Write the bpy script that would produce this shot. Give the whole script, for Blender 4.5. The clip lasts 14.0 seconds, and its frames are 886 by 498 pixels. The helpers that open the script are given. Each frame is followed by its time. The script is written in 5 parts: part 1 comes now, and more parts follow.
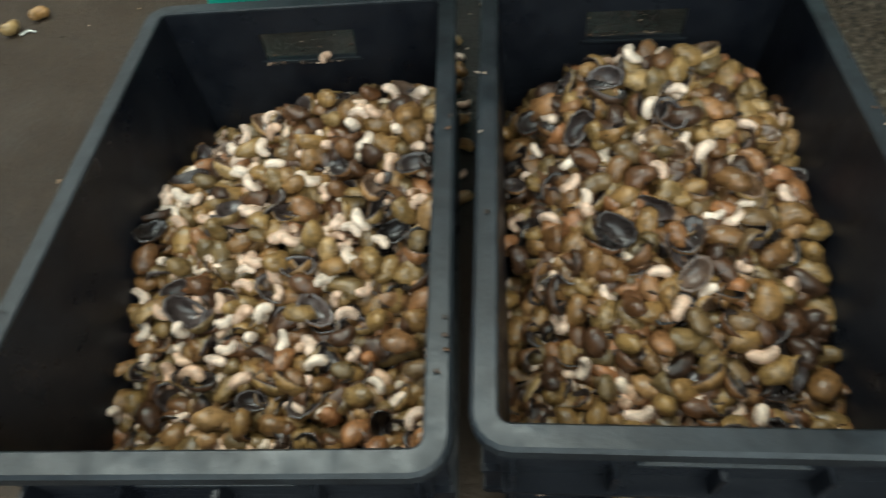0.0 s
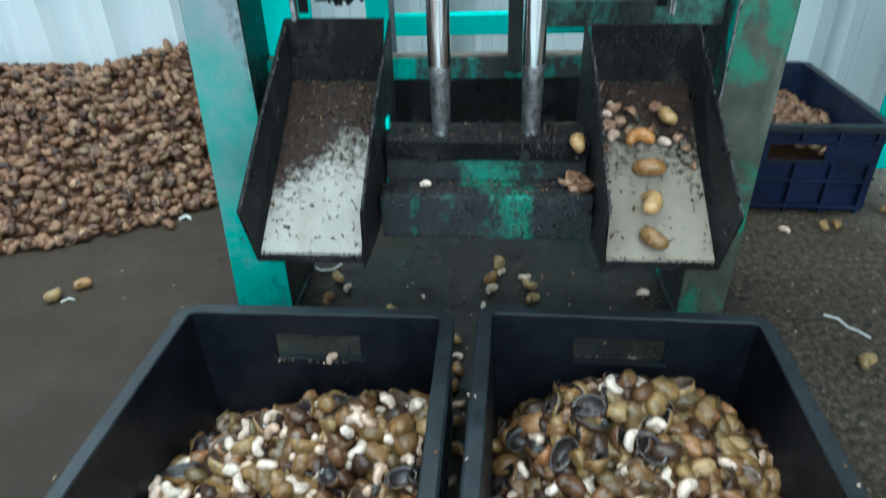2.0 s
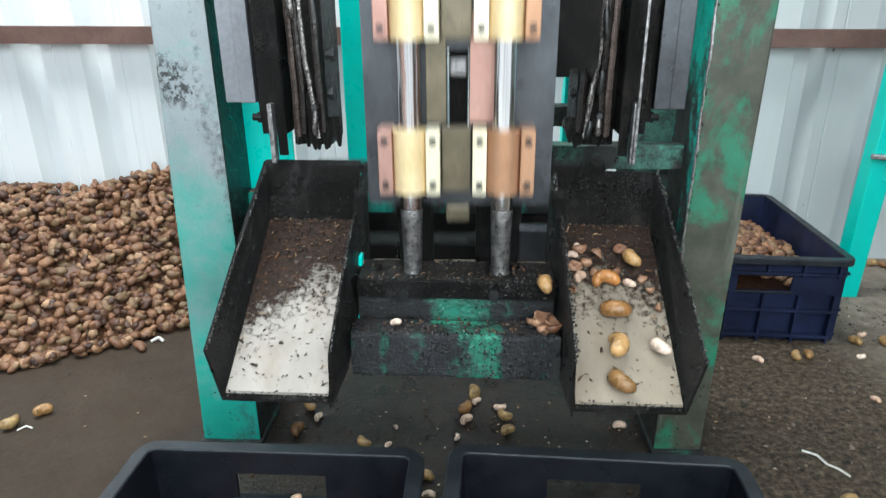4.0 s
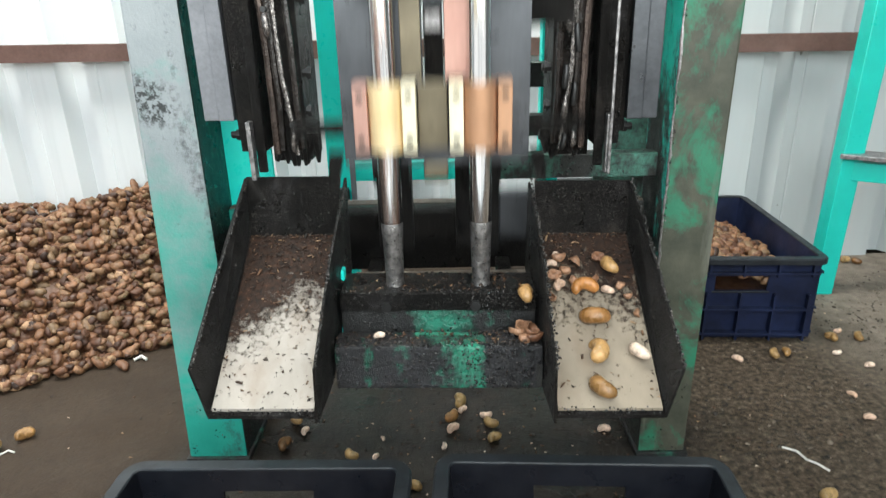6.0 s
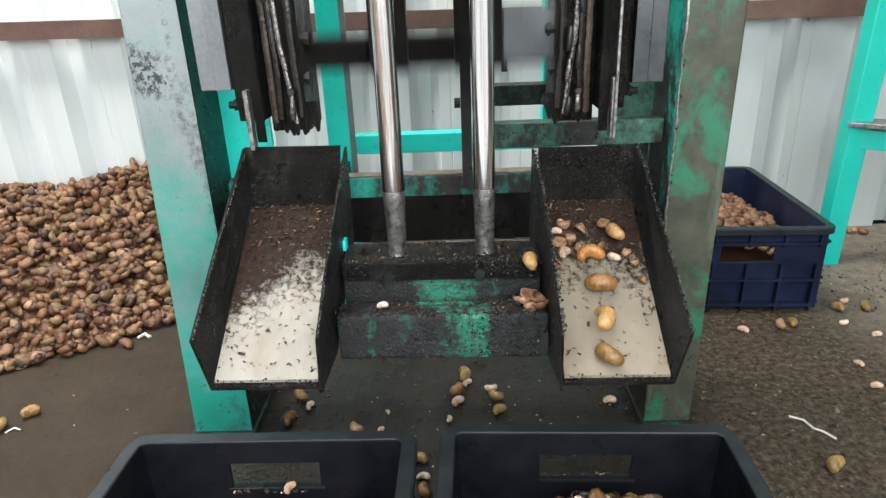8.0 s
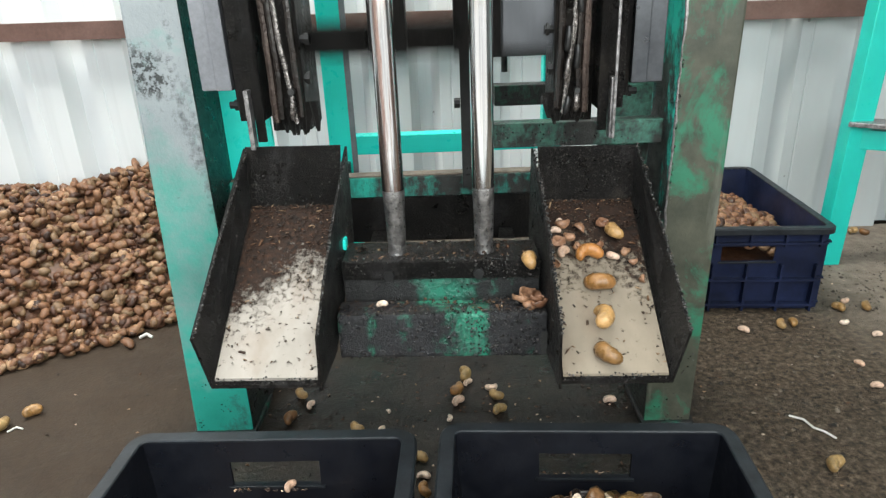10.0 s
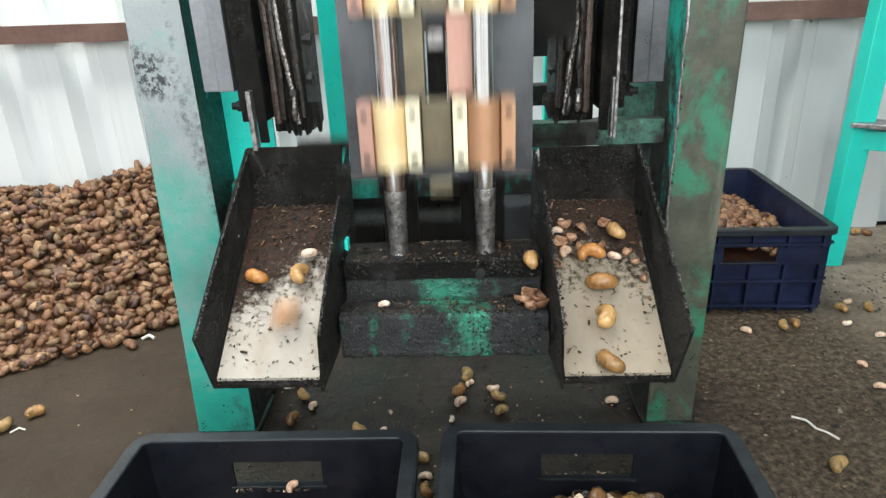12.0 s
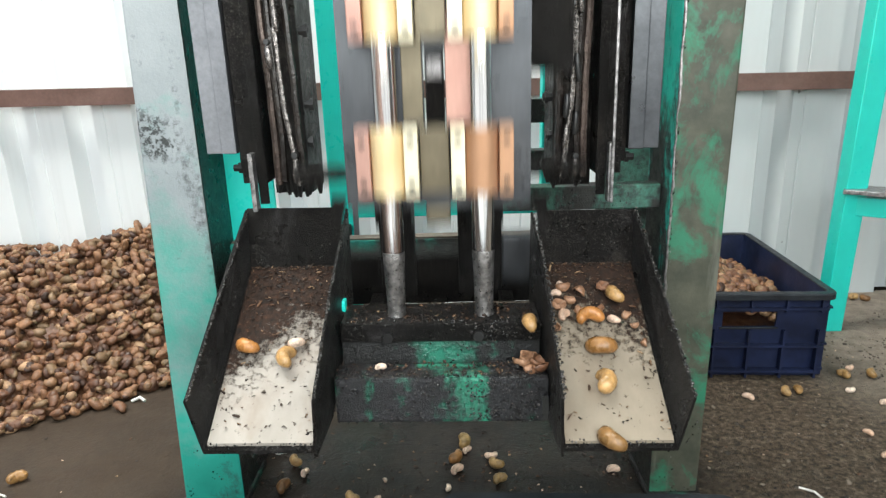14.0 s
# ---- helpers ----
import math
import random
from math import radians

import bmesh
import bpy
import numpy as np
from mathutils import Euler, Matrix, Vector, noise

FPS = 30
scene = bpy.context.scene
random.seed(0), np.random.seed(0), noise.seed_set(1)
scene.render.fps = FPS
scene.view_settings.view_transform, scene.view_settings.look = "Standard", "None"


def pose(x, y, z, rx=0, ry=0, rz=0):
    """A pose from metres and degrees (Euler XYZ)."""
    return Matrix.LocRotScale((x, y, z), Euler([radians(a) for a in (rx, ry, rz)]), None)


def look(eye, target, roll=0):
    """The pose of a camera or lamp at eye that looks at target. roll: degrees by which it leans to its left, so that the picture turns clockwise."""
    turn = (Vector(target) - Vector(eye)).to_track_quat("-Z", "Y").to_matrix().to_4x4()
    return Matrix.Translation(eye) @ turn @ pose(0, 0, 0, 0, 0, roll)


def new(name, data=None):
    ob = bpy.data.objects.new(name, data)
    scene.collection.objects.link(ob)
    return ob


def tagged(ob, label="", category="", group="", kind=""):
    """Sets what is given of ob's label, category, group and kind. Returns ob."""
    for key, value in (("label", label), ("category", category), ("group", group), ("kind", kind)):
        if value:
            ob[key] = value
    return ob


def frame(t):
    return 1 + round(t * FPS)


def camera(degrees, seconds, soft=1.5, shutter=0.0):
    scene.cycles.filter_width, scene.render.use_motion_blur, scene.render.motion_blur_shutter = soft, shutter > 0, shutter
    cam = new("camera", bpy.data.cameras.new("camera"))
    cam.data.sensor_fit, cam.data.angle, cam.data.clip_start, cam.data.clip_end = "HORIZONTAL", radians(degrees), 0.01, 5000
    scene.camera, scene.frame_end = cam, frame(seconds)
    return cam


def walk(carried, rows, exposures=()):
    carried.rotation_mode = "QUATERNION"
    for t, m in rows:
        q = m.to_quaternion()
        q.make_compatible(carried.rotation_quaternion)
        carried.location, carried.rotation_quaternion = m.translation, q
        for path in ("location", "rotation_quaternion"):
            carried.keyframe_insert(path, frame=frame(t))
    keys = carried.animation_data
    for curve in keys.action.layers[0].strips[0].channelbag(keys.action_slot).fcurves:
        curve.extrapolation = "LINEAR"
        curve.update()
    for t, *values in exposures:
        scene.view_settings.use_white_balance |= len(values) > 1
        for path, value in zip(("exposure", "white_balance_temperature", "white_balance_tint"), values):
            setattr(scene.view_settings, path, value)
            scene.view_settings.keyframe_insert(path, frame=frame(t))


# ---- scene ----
cam = camera(69.7, 14.0, 1.3, 0.9)
PATH = [
    (0, (0.0067, 0.3662, 0.6384), (-0.1400, 1.7114, -1.1469), -7.2),
    (0.5, (0.0381, 0.3573, 0.6429), (-0.0034, 1.7461, -1.1144), -4.3),
    (1, (0.0493, 0.3651, 0.6854), (-0.0190, 1.9152, -0.9318), -3.9),
    (1.5, (0.0291, 0.3774, 0.7134), (-0.1344, 2.1818, -0.6037), -3.3),
    (2, (0.0269, 0.3864, 0.7258), (-0.1299, 2.3016, -0.4245), -2.0),
    (2.5, (0.0358, 0.3864, 0.7325), (-0.1198, 2.3912, -0.2531), -2.5),
    (3, (0.0414, 0.3875, 0.7358), (-0.0818, 2.4461, -0.1366), -2.1),
    (3.5, (0.0370, 0.3909, 0.7437), (-0.0728, 2.4662, -0.0930), -1.1),
    (3.7, (0.0403, 0.3954, 0.7515), (-0.0672, 2.4763, -0.0694), -0.6),
    (5.8, (0.0459, 0.3864, 0.7694), (0.0000, 2.4909, 0.0034), -1.3),
    (6, (0.0459, 0.3875, 0.7683), (0.0045, 2.4864, -0.0112), -1.5),
    (6.5, (0.0459, 0.3875, 0.7627), (0.0045, 2.4786, -0.0381), -1.7),
    (7, (0.0414, 0.3875, 0.7605), (-0.0090, 2.4752, -0.0504), -1.8),
    (7.5, (0.0437, 0.3898, 0.7560), (-0.0090, 2.4730, -0.0661), -2.1),
    (8, (0.0448, 0.3942, 0.7504), (-0.0078, 2.4674, -0.0941), -2.3),
    (10.5, (0.0482, 0.3898, 0.7482), (-0.0157, 2.4651, -0.0918), -2.5),
    (11, (0.0470, 0.3898, 0.7470), (-0.0224, 2.4618, -0.0997), -2.6),
    (11.5, (0.0448, 0.3875, 0.7470), (-0.0224, 2.4651, -0.0851), -2.3),
    (12, (0.0482, 0.3886, 0.7470), (-0.0179, 2.4662, -0.0862), -2.5),
    (12.5, (0.0470, 0.3909, 0.7437), (-0.0213, 2.4674, -0.0918), -2.4),
    (13, (0.0437, 0.3920, 0.7448), (-0.0347, 2.4931, -0.0269), -2.4),
    (13.5, (0.0470, 0.3931, 0.7448), (-0.0078, 2.5312, 0.0773), -2.1),
    (14, (0.0470, 0.3909, 0.7459), (-0.0034, 2.5402, 0.1187), -1.9),
]
EXPOSURES = [(0.0, -0.12, 6750, -4), (0.5, 0.04, 6600, -5), (1.0, 0.08, 6250, -5), (1.5, 0.06, 5600, -9), (2.0, 0.09, 5500, -8), (3.0, 0.22, 5850, 2), (3.7, 0.36, 6250, 5), (6.0, 0.45, 6900, 7), (11.5, 0.45, 7000, 8), (13.0, 0.42, 7000, 8), (14.0, 0.50, 7000, 8)]
walk(cam, [(t, look(eye, target, roll)) for t, eye, target, roll in PATH], EXPOSURES)

# ---- light ----
world = bpy.data.worlds.new("sky")
scene.world = world
world.use_nodes = True
wn = world.node_tree.nodes
sky = wn.new("ShaderNodeTexSky")
sky.sky_type, sky.sun_disc = "NISHITA", False
sky.sun_elevation, sky.sun_rotation = radians(50), radians(274)
world.node_tree.links.new(sky.outputs[0], wn["Background"].inputs[0])
wn["Background"].inputs[1].default_value = 0.12


def area_lamp(name, at, aim, sx, sy, watts, colour):
    data = bpy.data.lights.new(name, "AREA")
    data.shape, data.size, data.size_y, data.energy, data.color = "RECTANGLE", sx, sy, watts, colour
    ob = new(name, data)
    ob.matrix_world = look(at, aim)
    return ob


# daylight: the shed is open behind the camera, with a clear strip in its roof
area_lamp("door_daylight", (0.35, -0.75, 1.65), (0.08, 1.6, 0.45), 3.0, 1.9, 80, (0.9, 0.96, 1.0))
area_lamp("roof_daylight", (-1.15, 1.55, 3.55), (-1.15, 1.55, 0.0), 3.4, 1.0, 172, (0.94, 0.98, 1.0))
sun = bpy.data.lights.new("sun", "SUN")
sun.energy, sun.angle, sun.color = 5.0, radians(0.6), (1.0, 0.96, 0.9)
new("sun", sun).matrix_world = look((-6.0, 0.4, 7.2), (0.0, 0.0, 0.0))


# ---- materials ----
class Nodes:
    def __init__(self, name):
        self.mat = bpy.data.materials.new(name)
        self.mat.use_nodes = True
        self.tree = self.mat.node_tree
        self.bsdf = self.tree.nodes["Principled BSDF"]
        self.coord = self.tree.nodes.new("ShaderNodeTexCoord").outputs["Object"]

    def link(self, a, b):
        self.tree.links.new(a, b)
        return a

    def noise(self, scale, detail=6.0, rough=0.6, stretch=None, dist=0.0):
        n = self.tree.nodes.new("ShaderNodeTexNoise")
        n.inputs["Scale"].default_value, n.inputs["Detail"].default_value = scale, detail
        n.inputs["Roughness"].default_value, n.inputs["Distortion"].default_value = rough, dist
        v = self.coord
        if stretch:
            m = self.tree.nodes.new("ShaderNodeMapping")
            m.inputs["Scale"].default_value = stretch
            self.link(v, m.inputs["Vector"])
            v = m.outputs[0]
        self.link(v, n.inputs["Vector"])
        return n.outputs["Fac"]

    def ramp(self, value, stops):
        r = self.tree.nodes.new("ShaderNodeValToRGB")
        e = r.color_ramp.elements
        while len(e) < len(stops):
            e.new(0.5)
        for k, (p, c) in enumerate(stops):
            c = c if isinstance(c, tuple) else (c, c, c)
            e[k].position, e[k].color = p, (*c, 1)
        self.link(value, r.inputs[0])
        return r.outputs[0]

    def mix(self, fac, a, b, mode="MIX"):
        m = self.tree.nodes.new("ShaderNodeMix")
        m.data_type, m.blend_type = "RGBA", mode
        for sock, v in ((m.inputs[0], fac), (m.inputs[6], a), (m.inputs[7], b)):
            if hasattr(v, "is_output"):
                self.link(v, sock)
            elif isinstance(v, tuple):
                sock.default_value = (*v, 1)
            else:
                sock.default_value = v
        return m.outputs[2]

    def math(self, op, a, b=0.0):
        m = self.tree.nodes.new("ShaderNodeMath")
        m.operation = op
        for sock, v in zip(m.inputs, (a, b)):
            if hasattr(v, "is_output"):
                self.link(v, sock)
            else:
                sock.default_value = v
        return m.outputs[0]

    def axis(self, k):
        s = self.tree.nodes.new("ShaderNodeSeparateXYZ")
        self.link(self.coord, s.inputs[0])
        return s.outputs[k]

    def island(self):
        return self.tree.nodes.new("ShaderNodeNewGeometry").outputs["Random Per Island"]

    def chance(self):
        return self.tree.nodes.new("ShaderNodeObjectInfo").outputs["Random"]

    def bump(self, height, strength, distance=0.002):
        b = self.tree.nodes.new("ShaderNodeBump")
        b.inputs["Strength"].default_value, b.inputs["Distance"].default_value = strength, distance
        self.link(height, b.inputs["Height"])
        self.link(b.outputs[0], self.bsdf.inputs["Normal"])

    def done(self, colour, rough, metal=0.0, spec=0.5):
        for sock, v in (("Base Color", colour), ("Roughness", rough), ("Metallic", metal), ("Specular IOR Level", spec)):
            s = self.bsdf.inputs[sock]
            if hasattr(v, "is_output"):
                self.link(v, s)
            else:
                s.default_value = (*v, 1) if isinstance(v, tuple) else v
        return self.mat


def painted(name, low, high, grime_at, grime=(0.012, 0.012, 0.011), spread=0.16, rough=0.45, metal=0.0):
    """Enamel over steel, with oily grime in patches and drips."""
    n = Nodes(name)
    coat = n.ramp(n.noise(7, 5), [(0.3, low), (0.7, high)])
    drip = n.noise(9, 7, 0.62, (1.0, 1.0, 0.32), 0.4)
    spots = n.noise(85, 4, 0.7)
    dirt = n.ramp(n.math("ADD", n.math("MULTIPLY", drip, 0.78), n.math("MULTIPLY", spots, 0.22)), [(grime_at - spread / 2, 0.0), (grime_at + spread / 2, 1.0)])
    soot = n.ramp(n.noise(40, 6), [(0.3, grime), (0.75, tuple(3.2 * c + 0.006 for c in grime))])
    n.bump(n.math("ADD", n.math("MULTIPLY", dirt, 0.5), n.math("MULTIPLY", n.noise(230, 4, 0.75), n.math("ADD", n.math("MULTIPLY", dirt, 1.3), 0.3))), 0.7, 0.003)
    r = n.ramp(n.noise(50, 4), [(0.3, rough - 0.13), (0.7, rough + 0.12)])
    return n.done(n.mix(dirt, coat, soot), r, metal)


def plain(name, low, high, scale=12.0, rough=0.5, metal=0.0, bump=0.25, fine=160.0, wide=0.12, stretch=None, spec=0.5):
    n = Nodes(name)
    c = n.ramp(n.noise(scale, 6, 0.62, stretch), [(0.28, low), (0.72, high)])
    c = n.mix(0.35, c, n.ramp(n.noise(fine, 3), [(0.3, 0.45), (0.7, 1.0)]), "MULTIPLY")
    n.bump(n.noise(fine, 4), bump, 0.0012)
    return n.done(c, n.ramp(n.noise(scale * 2.3, 4), [(0.3, rough - wide), (0.7, rough + wide)]), metal, spec)


def husk(name, stops, rough, each=False, bump=0.35, mottle=0.85):
    """Nut skins: a tone for each piece, mottled."""
    n = Nodes(name)
    c = n.ramp(n.chance() if each else n.island(), stops)
    c = n.mix(mottle, c, n.ramp(n.noise(95, 6, 0.72), [(0.34, 0.22), (0.6, 1.0)]), "MULTIPLY")
    n.bump(n.noise(190, 4), bump, 0.0015)
    return n.done(c, n.ramp(n.noise(45, 3), [(0.3, rough - 0.12), (0.7, rough + 0.15)]))


GREEN_OLD = painted("worn green enamel", (0.05, 0.24, 0.17), (0.10, 0.38, 0.28), 0.50)
def worn_post():
    n = Nodes("worn two-tone enamel")
    pale = n.ramp(n.noise(5, 6), [(0.3, (0.25, 0.285, 0.295)), (0.7, (0.42, 0.445, 0.455))])
    teal = n.ramp(n.noise(8, 5), [(0.3, (0.006, 0.28, 0.21)), (0.7, (0.025, 0.43, 0.335))])
    k = n.math("ADD", n.axis(2), n.math("MULTIPLY", n.math("SUBTRACT", n.noise(7, 7, 0.65), 0.5), 1.1))
    coat = n.mix(n.ramp(k, [(0.20, 1.0), (0.58, 0.0)]), pale, teal)
    dirt = n.ramp(n.math("ADD", n.math("MULTIPLY", n.noise(10, 7, 0.65, (1, 1, 0.4)), 0.7), n.math("MULTIPLY", n.noise(110, 4, 0.7), 0.3)), [(0.545, 0.0), (0.655, 0.9)])
    # a crust of dried oil on the upper part
    dx = n.math("DIVIDE", n.math("ADD", n.axis(0), 0.405), 0.045)
    dz = n.math("DIVIDE", n.math("ADD", n.axis(2), -0.655), 0.045)
    d = n.math("ADD", n.math("SQRT", n.math("ADD", n.math("MULTIPLY", dx, dx), n.math("MULTIPLY", dz, dz))), n.math("MULTIPLY", n.math("SUBTRACT", n.noise(30, 5, 0.7), 0.5), 1.6))
    lump = n.ramp(n.noise(150, 4, 0.7), [(0.46, 0.0), (0.56, 1.0)])
    crust = n.math("MULTIPLY", n.ramp(d, [(0.6, 1.0), (1.0, 0.0)]), lump)
    dirt = n.math("MAXIMUM", dirt, crust)
    n.bump(n.math("ADD", n.math("MULTIPLY", dirt, 0.6), n.math("MULTIPLY", n.noise(180, 4), 0.6)), 0.6, 0.0025)
    return n.done(n.mix(dirt, coat, (0.045, 0.05, 0.05)), n.ramp(n.noise(40, 4), [(0.3, 0.3), (0.7, 0.6)]))


def blotched_post():
    n = Nodes("blotched green enamel")
    green = n.ramp(n.noise(6, 5), [(0.3, (0.014, 0.115, 0.063)), (0.7, (0.034, 0.225, 0.13))])
    olive = n.ramp(n.noise(20, 6), [(0.3, (0.028, 0.033, 0.022)), (0.7, (0.085, 0.085, 0.06))])
    k = n.math("ADD", n.math("MULTIPLY", n.noise(9, 7, 0.66, (1, 1, 0.75), 0.6), 0.85), n.math("MULTIPLY", n.noise(70, 4, 0.7), 0.15))
    c = n.mix(n.ramp(k, [(0.495, 1.0), (0.585, 0.0)]), green, olive)
    streak = n.ramp(n.noise(34, 5, 0.6, (1, 1, 0.12)), [(0.62, 0.0), (0.75, 0.6)])
    c = n.mix(streak, c, (0.16, 0.16, 0.13))
    n.bump(n.math("ADD", k, n.math("MULTIPLY", n.noise(190, 4), 0.5)), 0.5, 0.002)
    return n.done(c, n.ramp(n.noise(30, 4), [(0.3, 0.38), (0.7, 0.7)]))


GREEN_POST_R = blotched_post()
GREEN_POST_L = worn_post()
GREEN_NEW = painted("clean turquoise enamel", (0.0, 0.78, 0.66), (0.0, 0.88, 0.76), 0.76, (0.06, 0.09, 0.08), 0.12, 0.35)
def crusted():
    """Steel under a crust of black oil, with wet glints also painted in as pale specks."""
    n = Nodes("oil-black crusted steel")
    c = n.ramp(n.noise(16, 7, 0.7), [(0.35, (0.004, 0.0038, 0.0037)), (0.58, (0.011, 0.0098, 0.009)), (0.74, (0.05, 0.042, 0.036))])
    grain = n.noise(330, 5, 0.78)
    patch = n.ramp(n.noise(11, 6, 0.65), [(0.40, 0.0), (0.56, 1.0)])
    # glint specks put into the colour as pale grains, in patches
    c = n.mix(n.math("MULTIPLY", n.ramp(grain, [(0.54, 0.0), (0.62, 0.8)]), patch), c, (0.085, 0.075, 0.070))
    # dried grey smears where the oil has been wiped thin
    smear = n.ramp(n.noise(13, 7, 0.7, (1, 1, 0.6), 0.7), [(0.56, 0.0), (0.70, 0.75)])
    c = n.mix(smear, c, n.ramp(n.noise(120, 5, 0.7), [(0.35, (0.018, 0.0165, 0.017)), (0.7, (0.08, 0.074, 0.075))]))
    n.bump(n.math("ADD", grain, n.math("MULTIPLY", n.noise(40, 6, 0.7), 1.2)), 1.0, 0.006)
    return n.done(c, n.ramp(n.noise(30, 5), [(0.3, 0.20), (0.7, 0.55)]), 0.0, 0.30)


def wet_crust():
    """Lumps of dried oil, still wet enough to sparkle."""
    n = Nodes("glinting oil crust")
    c = n.ramp(n.island(), [(0.0, (0.004, 0.004, 0.004)), (0.6, (0.011, 0.010, 0.009)), (0.9, (0.04, 0.035, 0.032)), (1.0, (0.15, 0.13, 0.12))])
    n.bump(n.noise(420, 3), 0.8, 0.002)
    return n.done(c, n.ramp(n.island(), [(0.0, 0.12), (1.0, 0.4)]), 0.0, 0.7)


WET_CRUST = wet_crust()
GREEN_DARK = painted("oil-blackened green enamel", (0.012, 0.115, 0.072), (0.03, 0.21, 0.14), 0.415, (0.005, 0.005, 0.005), 0.11, 0.38)
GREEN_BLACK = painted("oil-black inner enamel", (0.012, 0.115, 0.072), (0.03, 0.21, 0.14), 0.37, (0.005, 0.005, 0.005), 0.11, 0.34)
BLACK_OIL = crusted()
BEAM = painted("crusted green beam enamel", (0.012, 0.12, 0.075), (0.03, 0.27, 0.17), 0.432, (0.006, 0.006, 0.007), 0.08, 0.33)
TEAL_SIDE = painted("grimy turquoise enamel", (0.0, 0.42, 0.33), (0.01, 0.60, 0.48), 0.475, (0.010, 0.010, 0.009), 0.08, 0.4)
TEAL_BEAM = painted("stained turquoise beam enamel", (0.0, 0.34, 0.26), (0.02, 0.48, 0.37), 0.49, (0.012, 0.012, 0.011), 0.12, 0.42)
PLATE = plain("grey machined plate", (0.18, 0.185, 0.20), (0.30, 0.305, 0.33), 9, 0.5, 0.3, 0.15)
def rod_steel(name, film, amount):
    """Polished round steel with fine drawn lines and a film in streaks."""
    n = Nodes(name)
    c = n.ramp(n.noise(420, 3, 0.6, (1, 1, 0.004)), [(0.35, (0.62, 0.64, 0.66)), (0.6, (0.92, 0.93, 0.95))])
    streak = n.ramp(n.noise(150, 5, 0.7, (1, 1, 0.03)), [(0.60 - amount, 0.0), (0.70 - amount, 0.85)])
    pits = n.ramp(n.noise(300, 3, 0.6), [(0.62, 0.0), (0.70, 0.7)])
    c = n.mix(n.math("MAXIMUM", streak, n.math("MULTIPLY", pits, 2.0 * amount)), c, film)
    return n.done(c, n.ramp(streak, [(0.0, 0.10), (1.0, 0.3)]), 1.0)


CHROME = rod_steel("polished rod steel", (0.36, 0.35, 0.35), 0.03)
ROD_OILY = rod_steel("rust-filmed rod steel", (0.40, 0.235, 0.19), 0.14)
DUSTY = plain("tan dust film", (0.10, 0.078, 0.06), (0.27, 0.225, 0.18), 30, 0.75, 0.0, 0.6, 140)
ROD_FOOT = plain("dull pitted steel", (0.06, 0.058, 0.056), (0.42, 0.40, 0.39), 90, 0.34, 0.8, 0.8, 160)
BRASS = plain("yellow brass", (0.80, 0.56, 0.26), (0.90, 0.74, 0.46), 14, 0.4, 0.25, 0.1)
PALE_BRASS = plain("pale brass", (0.85, 0.74, 0.50), (0.92, 0.86, 0.68), 14, 0.42, 0.25, 0.1)
COPPER = plain("brown bronze", (0.42, 0.21, 0.11), (0.58, 0.33, 0.20), 14, 0.42, 0.4, 0.1)
PINK = plain("reddish bronze", (0.42, 0.22, 0.18), (0.55, 0.33, 0.27), 14, 0.42, 0.5, 0.1)
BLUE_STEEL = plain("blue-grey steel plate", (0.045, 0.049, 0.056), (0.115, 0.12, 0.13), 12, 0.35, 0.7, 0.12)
OLIVE = plain("oily olive steel", (0.10, 0.085, 0.055), (0.22, 0.18, 0.12), 16, 0.38, 0.5, 0.2)
BOLT = plain("black bolt steel", (0.02, 0.02, 0.02), (0.06, 0.06, 0.06), 60, 0.4, 0.6, 0.3)
HOSE = plain("oily black hose", (0.004, 0.004, 0.004), (0.03, 0.022, 0.019), 60, 0.18, 0.2, 0.5, 150)
LINK_TAN = plain("oily tan steel", (0.005, 0.0042, 0.004), (0.14, 0.10, 0.085), 34, 0.30, 0.6, 0.7, 150, 0.12, (1, 1, 0.25))
# bright specks in the colour imitate highlights on wet black links
GLINT = plain("wet black steel with painted glints", (0.004, 0.004, 0.004), (0.42, 0.38, 0.36), 190, 0.22, 0.8, 0.9, 260)
# the turquoise coloured darker, for the weaker light on the neighbouring stand
SHADED_TEAL = painted("shaded turquoise enamel", (0.0, 0.43, 0.36), (0.0, 0.52, 0.44), 0.76, (0.06, 0.09, 0.08), 0.12, 0.4)
CRACKED = husk("pink-brown cracked shell", [(0.0, (0.27, 0.13, 0.07)), (0.5, (0.42, 0.23, 0.135)), (1.0, (0.17, 0.07, 0.035))], 0.4, True, 0.5, 0.8)
GRIT = husk("floor grit", [(0.0, (0.025, 0.019, 0.014)), (0.6, (0.10, 0.078, 0.058)), (1.0, (0.25, 0.20, 0.15))], 0.8)
SILVER = plain("scuffed bright steel", (0.05, 0.048, 0.048), (0.50, 0.48, 0.48), 110, 0.35, 0.7, 0.5, 150)
CRATE = plain("dusty blue-black plastic", (0.0028, 0.0036, 0.0068), (0.0135, 0.0150, 0.0195), 9, 0.38, 0.0, 0.35, 130, 0.16, None, 0.32)
CRATE_RIM = plain("scuffed blue-black plastic rim", (0.004, 0.005, 0.007), (0.020, 0.0245, 0.030), 22, 0.42, 0.0, 0.4, 120, 0.12, None, 0.42)
CRATE_BLUE = plain("blue plastic", (0.0045, 0.0065, 0.016), (0.014, 0.022, 0.062), 10, 0.4, 0.0, 0.25, 130, 0.12, None, 0.3)
